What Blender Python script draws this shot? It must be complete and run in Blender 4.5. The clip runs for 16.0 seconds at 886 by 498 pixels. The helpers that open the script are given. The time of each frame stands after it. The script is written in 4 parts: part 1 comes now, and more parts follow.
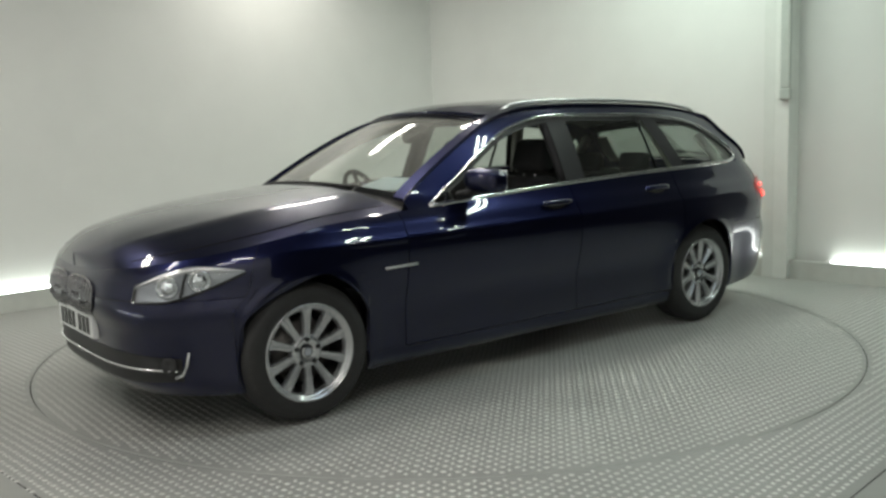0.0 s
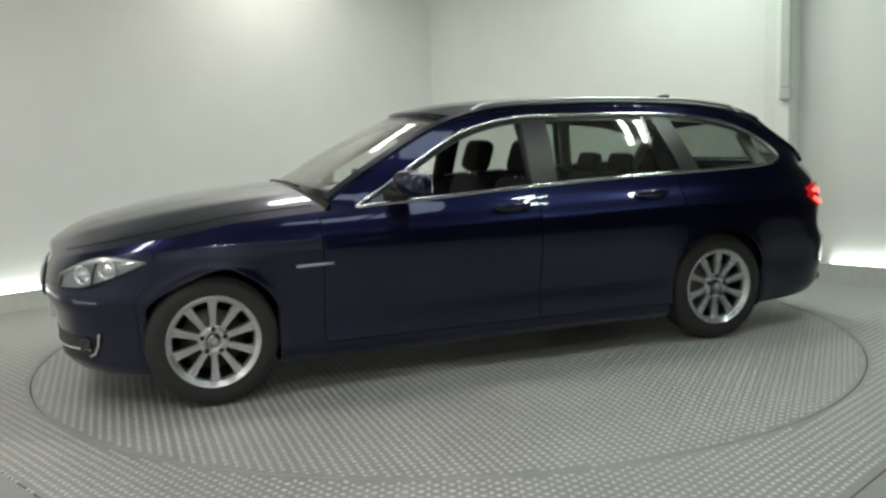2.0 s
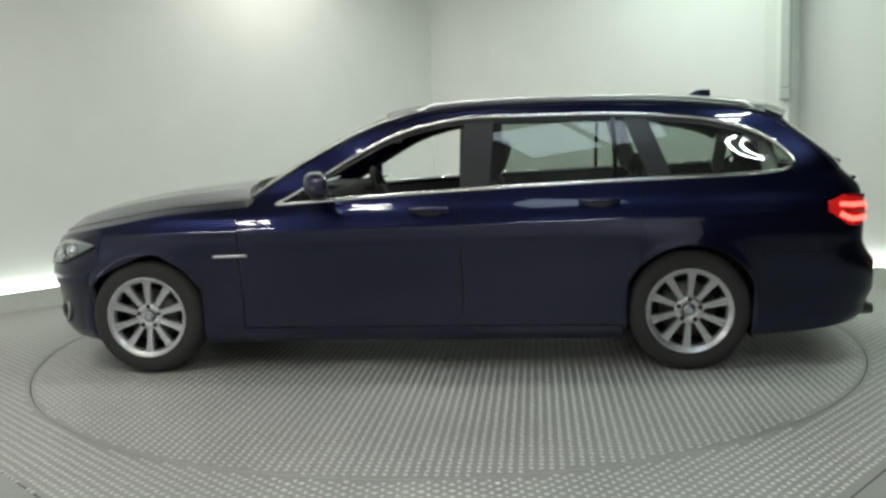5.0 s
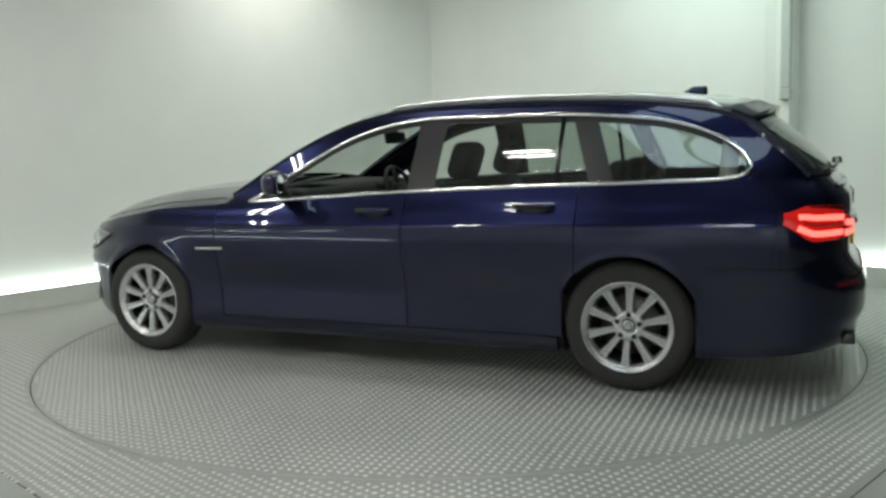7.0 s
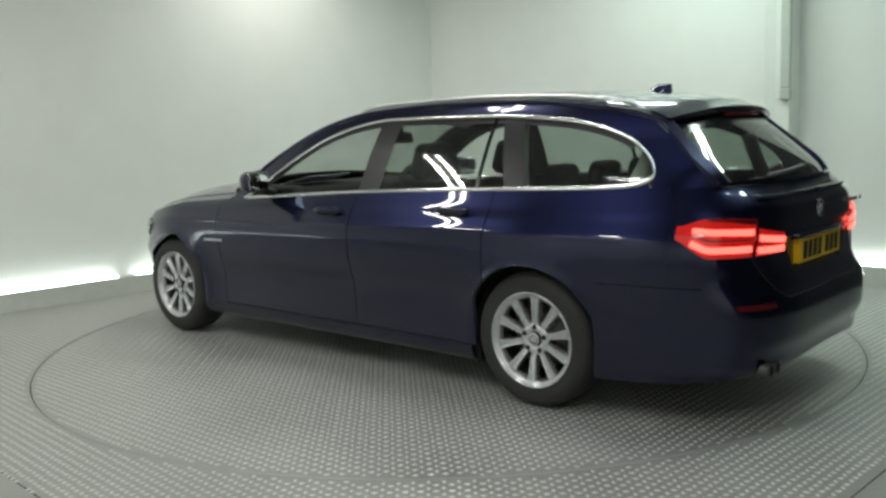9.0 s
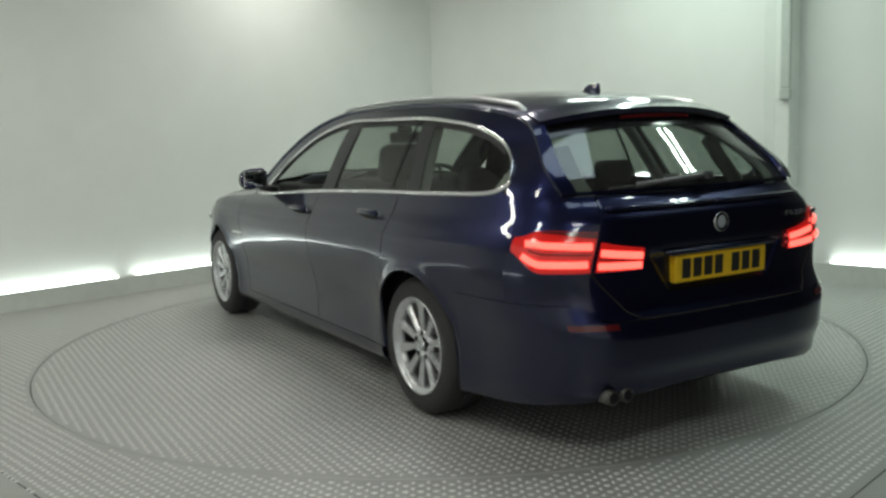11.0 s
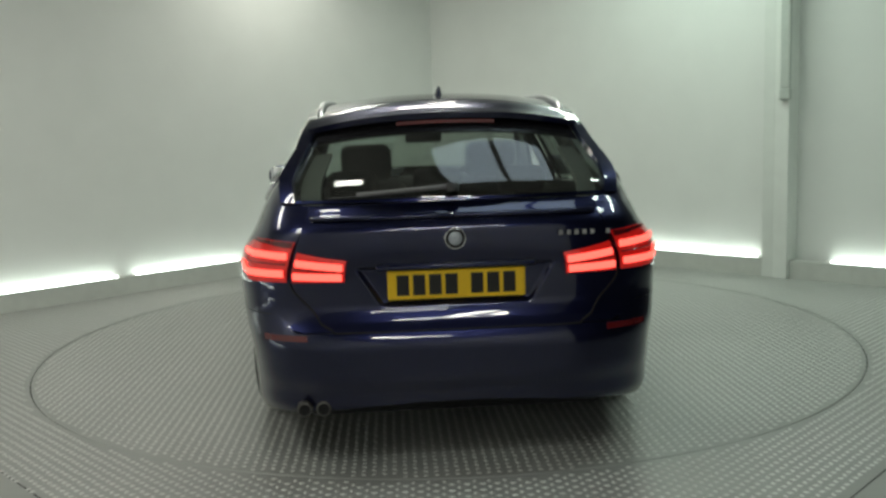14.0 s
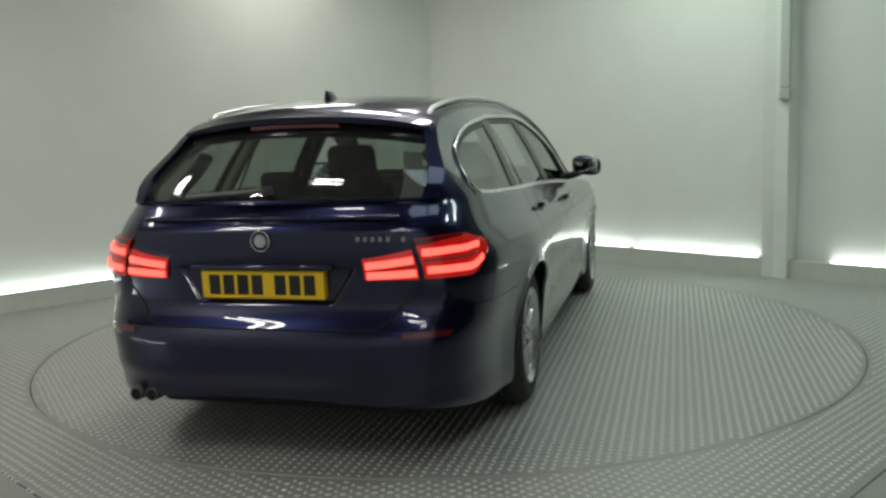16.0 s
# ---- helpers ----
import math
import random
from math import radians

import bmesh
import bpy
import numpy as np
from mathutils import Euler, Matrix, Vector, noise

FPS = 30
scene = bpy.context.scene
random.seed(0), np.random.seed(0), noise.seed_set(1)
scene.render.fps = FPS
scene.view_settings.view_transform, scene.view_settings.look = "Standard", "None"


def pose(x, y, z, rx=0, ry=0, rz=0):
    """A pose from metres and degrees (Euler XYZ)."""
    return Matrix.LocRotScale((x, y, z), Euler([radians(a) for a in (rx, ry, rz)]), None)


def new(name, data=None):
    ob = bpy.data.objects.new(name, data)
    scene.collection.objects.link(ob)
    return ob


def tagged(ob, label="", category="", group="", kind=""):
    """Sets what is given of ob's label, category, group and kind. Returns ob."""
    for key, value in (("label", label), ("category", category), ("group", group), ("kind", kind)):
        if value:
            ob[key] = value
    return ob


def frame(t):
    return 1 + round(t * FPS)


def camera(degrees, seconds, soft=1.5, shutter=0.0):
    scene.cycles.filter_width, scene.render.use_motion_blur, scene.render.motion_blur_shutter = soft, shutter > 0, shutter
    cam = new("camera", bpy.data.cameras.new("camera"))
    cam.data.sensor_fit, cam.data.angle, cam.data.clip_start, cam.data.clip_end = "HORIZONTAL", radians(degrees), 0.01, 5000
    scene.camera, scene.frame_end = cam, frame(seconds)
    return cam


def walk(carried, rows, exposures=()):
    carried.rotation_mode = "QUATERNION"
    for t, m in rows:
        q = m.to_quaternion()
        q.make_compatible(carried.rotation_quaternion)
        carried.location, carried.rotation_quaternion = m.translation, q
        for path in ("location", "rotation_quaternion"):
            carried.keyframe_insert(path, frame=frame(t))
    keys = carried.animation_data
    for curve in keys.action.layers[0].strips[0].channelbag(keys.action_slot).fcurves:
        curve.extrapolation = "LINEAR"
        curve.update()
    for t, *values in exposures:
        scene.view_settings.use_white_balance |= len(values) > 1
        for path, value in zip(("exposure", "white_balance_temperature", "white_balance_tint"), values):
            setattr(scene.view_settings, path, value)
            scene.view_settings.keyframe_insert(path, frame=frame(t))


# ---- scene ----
cam = camera(53.21, 16.0, soft=2.8)
EYE = (0.0, -5.683, 1.292)
CAM_POSE = pose(*EYE, 0, 0, 0.09) @ pose(0, 0, 0, 90 - 7.45) @ pose(0, 0, 0, 0, 0, -1.87)
walk(cam, [(0.0, CAM_POSE), (16.0, CAM_POSE)],
     exposures=[(0.0, 0.0, 6450, 11), (3.5, 0.10, 6400, 10), (7.5, 0.08, 6250, 6), (11.0, -0.08, 6300, 6), (13.0, -0.24, 6350, 5), (14.5, -0.32, 6400, 4), (16.0, -0.42, 6400, 6)])

# ---------------------------------------------------------------- world
world = bpy.data.worlds.new("studio_world")
scene.world = world
world.use_nodes = True
world.node_tree.nodes["Background"].inputs["Color"].default_value = (0.5, 0.5, 0.5, 1)
world.node_tree.nodes["Background"].inputs["Strength"].default_value = 0.02


# ---------------------------------------------------------------- materials
def mat(name, color, rough=0.5, metal=0.0, coat=0.0, emit=None, strength=0.0, var=0.0, scale=8.0, bump=0.0,
        bump_scale=60.0, rough_var=0.0, alpha=None, transmission=0.0, ior=1.45, spec=0.5, stretch=None):
    m = bpy.data.materials.new(name)
    m.use_nodes = True
    nt = m.node_tree
    b = nt.nodes["Principled BSDF"]
    b.inputs["Base Color"].default_value = (*color, 1)
    b.inputs["Roughness"].default_value = rough
    b.inputs["Metallic"].default_value = metal
    b.inputs["Coat Weight"].default_value = coat
    b.inputs["Coat Roughness"].default_value = 0.03
    b.inputs["IOR"].default_value = ior
    b.inputs["Specular IOR Level"].default_value = spec
    b.inputs["Transmission Weight"].default_value = transmission
    if emit:
        b.inputs["Emission Color"].default_value = (*emit, 1)
        b.inputs["Emission Strength"].default_value = strength
    if var or bump or rough_var:
        tc = nt.nodes.new("ShaderNodeTexCoord")
        src = tc.outputs["Object"]
        if stretch:
            mp = nt.nodes.new("ShaderNodeMapping")
            mp.inputs["Scale"].default_value = stretch
            nt.links.new(src, mp.inputs["Vector"])
            src = mp.outputs["Vector"]
    if var or rough_var:
        n1 = nt.nodes.new("ShaderNodeTexNoise")
        n1.inputs["Scale"].default_value = scale
        n1.inputs["Detail"].default_value = 8
        n2 = nt.nodes.new("ShaderNodeTexNoise")
        n2.inputs["Scale"].default_value = scale * 0.13
        n2.inputs["Detail"].default_value = 4
        nt.links.new(src, n1.inputs["Vector"])
        nt.links.new(src, n2.inputs["Vector"])
        add = nt.nodes.new("ShaderNodeMath")
        add.operation = "ADD"
        nt.links.new(n1.outputs["Fac"], add.inputs[0])
        nt.links.new(n2.outputs["Fac"], add.inputs[1])
    if var:
        mr = nt.nodes.new("ShaderNodeMapRange")
        mr.inputs["From Min"].default_value, mr.inputs["From Max"].default_value = 0.6, 1.4
        mr.inputs["To Min"].default_value, mr.inputs["To Max"].default_value = 1 - var, 1 + var
        nt.links.new(add.outputs[0], mr.inputs["Value"])
        mx = nt.nodes.new("ShaderNodeVectorMath")
        mx.operation = "SCALE"
        mx.inputs[0].default_value = color
        nt.links.new(mr.outputs["Result"], mx.inputs["Scale"])
        nt.links.new(mx.outputs["Vector"], b.inputs["Base Color"])
    if rough_var:
        mr2 = nt.nodes.new("ShaderNodeMapRange")
        mr2.inputs["From Min"].default_value, mr2.inputs["From Max"].default_value = 0.6, 1.4
        mr2.inputs["To Min"].default_value = max(0.02, rough - rough_var)
        mr2.inputs["To Max"].default_value = min(1, rough + rough_var)
        nt.links.new(add.outputs[0], mr2.inputs["Value"])
        nt.links.new(mr2.outputs["Result"], b.inputs["Roughness"])
    if bump:
        nb = nt.nodes.new("ShaderNodeTexNoise")
        nb.inputs["Scale"].default_value = bump_scale
        nb.inputs["Detail"].default_value = 6
        nt.links.new(src, nb.inputs["Vector"])
        bp = nt.nodes.new("ShaderNodeBump")
        bp.inputs["Strength"].default_value = bump
        bp.inputs["Distance"].default_value = 0.004
        nt.links.new(nb.outputs["Fac"], bp.inputs["Height"])
        nt.links.new(bp.outputs["Normal"], b.inputs["Normal"])
    return m


def glass_mat(name, tint, gloss=0.03, haze=0.0):
    """Thin pane: mostly see-through with more gloss at a glancing angle and a pale haze painted in for reflected
    walls.
    """
    m = bpy.data.materials.new(name)
    m.use_nodes = True
    nt = m.node_tree
    nt.nodes.clear()
    out = nt.nodes.new("ShaderNodeOutputMaterial")
    mix = nt.nodes.new("ShaderNodeMixShader")
    tr = nt.nodes.new("ShaderNodeBsdfTransparent")
    gl = nt.nodes.new("ShaderNodeBsdfGlossy")
    lw = nt.nodes.new("ShaderNodeLayerWeight")
    lw.inputs["Blend"].default_value = 0.5
    pw = nt.nodes.new("ShaderNodeMath")
    pw.operation = "POWER"
    pw.inputs[1].default_value = 5.0
    nt.links.new(lw.outputs["Facing"], pw.inputs[0])
    fr = nt.nodes.new("ShaderNodeMath")
    fr.operation = "MULTIPLY_ADD"
    fr.inputs[1].default_value = 0.92
    fr.inputs[2].default_value = 0.07
    nt.links.new(pw.outputs[0], fr.inputs[0])
    tr.inputs["Color"].default_value = (*tint, 1)
    gl.inputs["Roughness"].default_value = gloss
    gl.inputs["Color"].default_value = (0.95, 0.95, 0.95, 1)
    nt.links.new(fr.outputs[0], mix.inputs[0])
    nt.links.new(tr.outputs[0], mix.inputs[1])
    nt.links.new(gl.outputs[0], mix.inputs[2])
    # pale diffuse layer imitating the bright room mirrored in the glass
    film = nt.nodes.new("ShaderNodeMixShader")
    veil = nt.nodes.new("ShaderNodeBsdfDiffuse")
    veil.inputs["Color"].default_value = (0.62, 0.62, 0.56, 1)
    tc = nt.nodes.new("ShaderNodeTexCoord")
    nz = nt.nodes.new("ShaderNodeTexNoise")
    nz.inputs["Scale"].default_value = 5.0
    nz.inputs["Detail"].default_value = 6
    nt.links.new(tc.outputs["Object"], nz.inputs["Vector"])
    amount = nt.nodes.new("ShaderNodeMath")
    amount.operation = "MULTIPLY"
    amount.inputs[1].default_value = haze * 2
    nt.links.new(nz.outputs["Fac"], amount.inputs[0])
    nt.links.new(amount.outputs[0], film.inputs[0])
    nt.links.new(mix.outputs[0], film.inputs[1])
    nt.links.new(veil.outputs[0], film.inputs[2])
    nt.links.new(film.outputs[0], out.inputs["Surface"])
    return m


M_WALL = mat("wall_paint", (0.74, 0.76, 0.73), 0.55, var=0.035, scale=3.0, bump=0.06, bump_scale=90)
# near-black colour for unseen walls, so the car's flank reflects darkness
M_DARK = mat("dark_reflection_wall", (0.035, 0.035, 0.040), 0.9, var=0.15, scale=3.0)
M_DIM = mat("dim_grey_paint", (0.70, 0.71, 0.71), 0.8, var=0.1, scale=3.0)
# ceiling is out of view; kept dark so glass and roof mirror less light
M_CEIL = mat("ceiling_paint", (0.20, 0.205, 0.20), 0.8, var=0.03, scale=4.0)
M_KERB = mat("kerb_paint", (0.55, 0.57, 0.53), 0.5, var=0.08, scale=14.0, bump=0.1)
M_FLOOR = mat("tread_sheet", (0.31, 0.318, 0.30), 0.40, metal=0.2, var=0.14, scale=9.0, bump=0.12, bump_scale=45, rough_var=0.12)
M_STUD = mat("tread_stud", (0.59, 0.60, 0.575), 0.36, metal=0.3, var=0.10, scale=12.0, rough_var=0.1)
M_PIT = mat("pit_black", (0.015, 0.015, 0.015), 0.9)
M_POST = mat("post_paint", (0.74, 0.77, 0.73), 0.5, var=0.05, scale=9.0)
# post paint in a darker copy: shade put into the inner leaf's colour
M_POST_IN = mat("post_paint_shaded", (0.68, 0.71, 0.67), 0.5, var=0.05, scale=9.0)
M_WIPER = mat("wiper_grey", (0.13, 0.13, 0.135), 0.4, var=0.1, scale=30.0)
M_CONDUIT = mat("conduit_grey", (0.47, 0.51, 0.47), 0.5, var=0.08, scale=20.0)
M_TUBE = mat("strip_tube", (0.9, 0.95, 0.9), 0.4, emit=(0.95, 1.0, 0.95), strength=9.0)
M_LAMP = mat("lamp_diffuser", (0.9, 0.9, 0.85), 0.4, emit=(1.0, 0.955, 0.87), strength=75.0)
M_LAMP_COOL = mat("lamp_diffuser_cool", (0.85, 0.9, 0.85), 0.4, emit=(0.85, 1.0, 0.87), strength=84.0)
M_PANEL = mat("panel_diffuser", (0.7, 0.8, 0.9), 0.4, emit=(0.74, 0.88, 1.0), strength=2.6)
M_LAMP_CASE = mat("lamp_case", (0.75, 0.75, 0.72), 0.4, var=0.03)

M_PAINT = mat("navy_paint", (0.0076, 0.0098, 0.041), 0.30, metal=0.92, spec=0.25, coat=1.0, var=0.05, scale=400.0)
M_TRIM = mat("black_trim", (0.012, 0.012, 0.013), 0.45, var=0.1, scale=30.0)
M_GLOSS = mat("gloss_black", (0.008, 0.008, 0.009), 0.12)
M_PILLAR = mat("pillar_trim", (0.022, 0.022, 0.024), 0.32, var=0.08, scale=30.0)
M_CORE = mat("underbody_black", (0.006, 0.006, 0.007), 0.85)
M_CHROME = mat("chrome", (0.78, 0.79, 0.80), 0.16, metal=1.0, var=0.04, scale=30)
M_SATIN = mat("satin_aluminium", (0.64, 0.65, 0.66), 0.30, metal=0.75, var=0.04, scale=30)
M_RIM = mat("alloy_silver", (0.56, 0.57, 0.585), 0.26, metal=0.75, coat=0.3, var=0.05, scale=25)
M_RIM_IN = mat("alloy_inner", (0.05, 0.05, 0.052), 0.5, metal=0.6, var=0.1, scale=25)
M_DISC = mat("brake_steel", (0.13, 0.125, 0.12), 0.5, metal=0.8, var=0.12, scale=60)
M_TYRE = mat("tyre_rubber", (0.028, 0.028, 0.028), 0.75, var=0.15, scale=40, bump=0.2, bump_scale=150)
M_GLASS_REAR = glass_mat("rear_glass", (0.60, 0.66, 0.62), haze=0.02)
M_GLASS_GATE = glass_mat("tailgate_glass", (0.42, 0.47, 0.44), haze=0.025)
M_SCREEN = glass_mat("windscreen_glass", (0.72, 0.77, 0.73), haze=0.15)
M_LENS = glass_mat("lamp_lens", (0.90, 0.92, 0.93), 0.05)
M_LAMP_IN = mat("lamp_reflector", (0.42, 0.43, 0.46), 0.28, metal=0.9, var=0.15, scale=40)
M_PROJ = mat("lamp_projector", (0.85, 0.87, 0.9), 0.08, metal=1.0)
M_RED = mat("tail_lens_red", (0.42, 0.012, 0.010), 0.15, coat=1.0, emit=(1.0, 0.016, 0.012), strength=0.26)
M_RED_BAR = mat("tail_light_bar", (0.7, 0.04, 0.025), 0.2, emit=(1.0, 0.095, 0.070), strength=3.2)
M_REFLECTOR = mat("red_reflector", (0.085, 0.004, 0.006), 0.2, coat=0.8)
M_PLATE_Y = mat("plate_yellow", (0.78, 0.50, 0.015), 0.35, var=0.04, scale=30)
M_PLATE_W = mat("plate_white", (0.75, 0.76, 0.76), 0.35, var=0.04, scale=30)
M_INK = mat("plate_ink", (0.012, 0.012, 0.012), 0.5)
M_CLOTH = mat("seat_cloth", (0.024, 0.024, 0.025), 0.9, var=0.2, scale=60, bump=0.3, bump_scale=300)
M_DASH = mat("dash_plastic", (0.015, 0.015, 0.016), 0.7, var=0.15, scale=50, bump=0.2, bump_scale=200)
M_HEADLINER = mat("headliner_cloth", (0.42, 0.41, 0.38), 0.95, var=0.06, scale=40)
M_PAPER = mat("paper_sheet", (0.70, 0.80, 0.86), 0.6, var=0.05, scale=20)
M_SLAT = mat("grille_slat", (0.30, 0.30, 0.31), 0.25, metal=0.8, var=0.05, scale=40)
M_BADGE_B = mat("badge_blue", (0.36, 0.39, 0.43), 0.2, coat=1.0)


# ---------------------------------------------------------------- helpers
def part(name, bm, material, parent=None, label="", smooth=True, mods=()):
    me = bpy.data.meshes.new(name)
    bm.normal_update()
    bm.to_mesh(me)
    bm.free()
    me.materials.append(material)
    if smooth:
        for p in me.polygons:
            p.use_smooth = True
    ob = new(name, me)
    if parent:
        ob.parent = parent
    if label:
        tagged(ob, label)
    for kind, values in mods:
        md = ob.modifiers.new(kind.lower(), kind)
        for key, value in values.items():
            if key == "thickness":
                md.thickness = value
            elif key == "offset":
                md.offset = value
            elif key == "width":
                md.width = value
            elif key == "segments":
                md.segments = value
            elif key == "split_angle":
                md.split_angle = value
            elif key == "levels":
                md.levels = value
                md.render_levels = value
    return ob


def shared(name, source, m, parent):
    ob = new(name, source.data)
    ob.parent = parent
    ob.matrix_basis = m
    for md in source.modifiers:
        c = ob.modifiers.new(md.name, md.type)
        if md.type == "SOLIDIFY":
            c.thickness, c.offset = md.thickness, md.offset
        if md.type == "BEVEL":
            c.width, c.segments = md.width, md.segments
    return ob


def solid(th, offset=-1.0):
    return (("SOLIDIFY", {"thickness": th, "offset": offset}), ("EDGE_SPLIT", {"split_angle": 1.2}))


def box(bm, x0, y0, z0, x1, y1, z1, m=None):
    vs = [bm.verts.new((x, y, z)) for z in (z0, z1) for y in (y0, y1) for x in (x0, x1)]
    for f in ((0, 2, 3, 1), (4, 5, 7, 6), (0, 1, 5, 4), (2, 6, 7, 3), (0, 4, 6, 2), (1, 3, 7, 5)):
        bm.faces.new([vs[i] for i in f])
    if m:
        for v in vs:
            v.co = m @ v.co
    return vs


def rounded_box(bm, x0, y0, z0, x1, y1, z1, r=0.01, seg=2, m=None):
    vs = box(bm, x0, y0, z0, x1, y1, z1)
    es = {e for v in vs for e in v.link_edges}
    got = bmesh.ops.bevel(bm, geom=list(es), offset=r, segments=seg, profile=0.5, affect="EDGES")
    if m:
        done = {v for v in got["verts"]} | {v for v in vs if v.is_valid}
        for v in done:
            v.co = m @ v.co


def lathe(bm, profile, n=48, axis="y", m=None, closed=False):
    """Turns (radius, along) pairs round an axis through the origin."""
    rings = []
    for r, h in profile:
        ring = []
        for i in range(n):
            a = 2 * math.pi * i / n
            p = Vector((r * math.cos(a), h, r * math.sin(a))) if axis == "y" else Vector((r * math.cos(a), r * math.sin(a), h))
            ring.append(bm.verts.new(m @ p if m else p))
        rings.append(ring)
    pairs = list(zip(rings, rings[1:])) + ([(rings[-1], rings[0])] if closed else [])
    for a, b in pairs:
        for i in range(n):
            bm.faces.new((a[i], a[(i + 1) % n], b[(i + 1) % n], b[i]))
    return rings


def tube(bm, pts, r, n=8, flat=1.0, up=Vector((0, 0, 1))):
    rings = []
    for i, p in enumerate(pts):
        d = (pts[min(i + 1, len(pts) - 1)] - pts[max(i - 1, 0)]).normalized()
        s = d.cross(up)
        s = s.normalized() if s.length > 1e-6 else Vector((1, 0, 0))
        u = s.cross(d)
        rings.append([bm.verts.new(p + s * (r * flat * math.cos(2 * math.pi * k / n)) + u * (r * math.sin(2 * math.pi * k / n))) for k in range(n)])
    for a, b in zip(rings, rings[1:]):
        for k in range(n):
            bm.faces.new((a[k], a[(k + 1) % n], b[(k + 1) % n], b[k]))
    bm.faces.new(rings[0][::-1])
    bm.faces.new(rings[-1])


def grid(bm, fn, us, vs, flip=False):
    rows = [[bm.verts.new(fn(u, v)) for v in vs] for u in us]
    for i in range(len(us) - 1):
        for j in range(len(vs) - 1):
            q = (rows[i][j], rows[i + 1][j], rows[i + 1][j + 1], rows[i][j + 1])
            bm.faces.new(q[::-1] if flip else q)
    return rows


def lin(a, b, n):
    return [a + (b - a) * i / (n - 1) for i in range(n)]


def smooth_curve(pts):
    """A monotone cubic through (x, y) points in rising x."""
    pts = sorted(pts)
    xs = np.array([p[0] for p in pts], float)
    ys = np.array([p[1] for p in pts], float)
    h = np.diff(xs)
    d = np.diff(ys) / h
    m = np.zeros(len(xs))
    m[0], m[-1] = d[0], d[-1]
    for i in range(1, len(xs) - 1):
        if d[i - 1] * d[i] > 0:
            w1, w2 = 2 * h[i] + h[i - 1], h[i] + 2 * h[i - 1]
            m[i] = (w1 + w2) / (w1 / d[i - 1] + w2 / d[i])

    def f(x):
        x = min(max(x, xs[0]), xs[-1])
        i = min(int(np.searchsorted(xs, x, side="right")) - 1, len(xs) - 2)
        t = (x - xs[i]) / h[i]
        return float((2 * t**3 - 3 * t**2 + 1) * ys[i] + (t**3 - 2 * t**2 + t) * h[i] * m[i]
                     + (-2 * t**3 + 3 * t**2) * ys[i + 1] + (t**3 - t**2) * h[i] * m[i + 1])
    return f


def sstep(a, b, x):
    t = min(max((x - a) / (b - a), 0), 1)
    return t * t * (3 - 2 * t)


# ---------------------------------------------------------------- room (walls at 45 degrees to the view)
Q = math.sqrt(0.5)
A_KERB, B_KERB = 3.15, 3.26
A_WALL, B_WALL = 3.29, 3.40
NEAR = -5.6
CEIL = 4.8
LAMP_Z = 3.5


def ab(a, b, z=0.0):
    return Vector(((a - b) * Q, (a + b) * Q, z))


AB = Matrix(((Q, -Q, 0, 0), (Q, Q, 0, 0), (0, 0, 1, 0), (0, 0, 0, 1)))
R_TABLE = 2.487


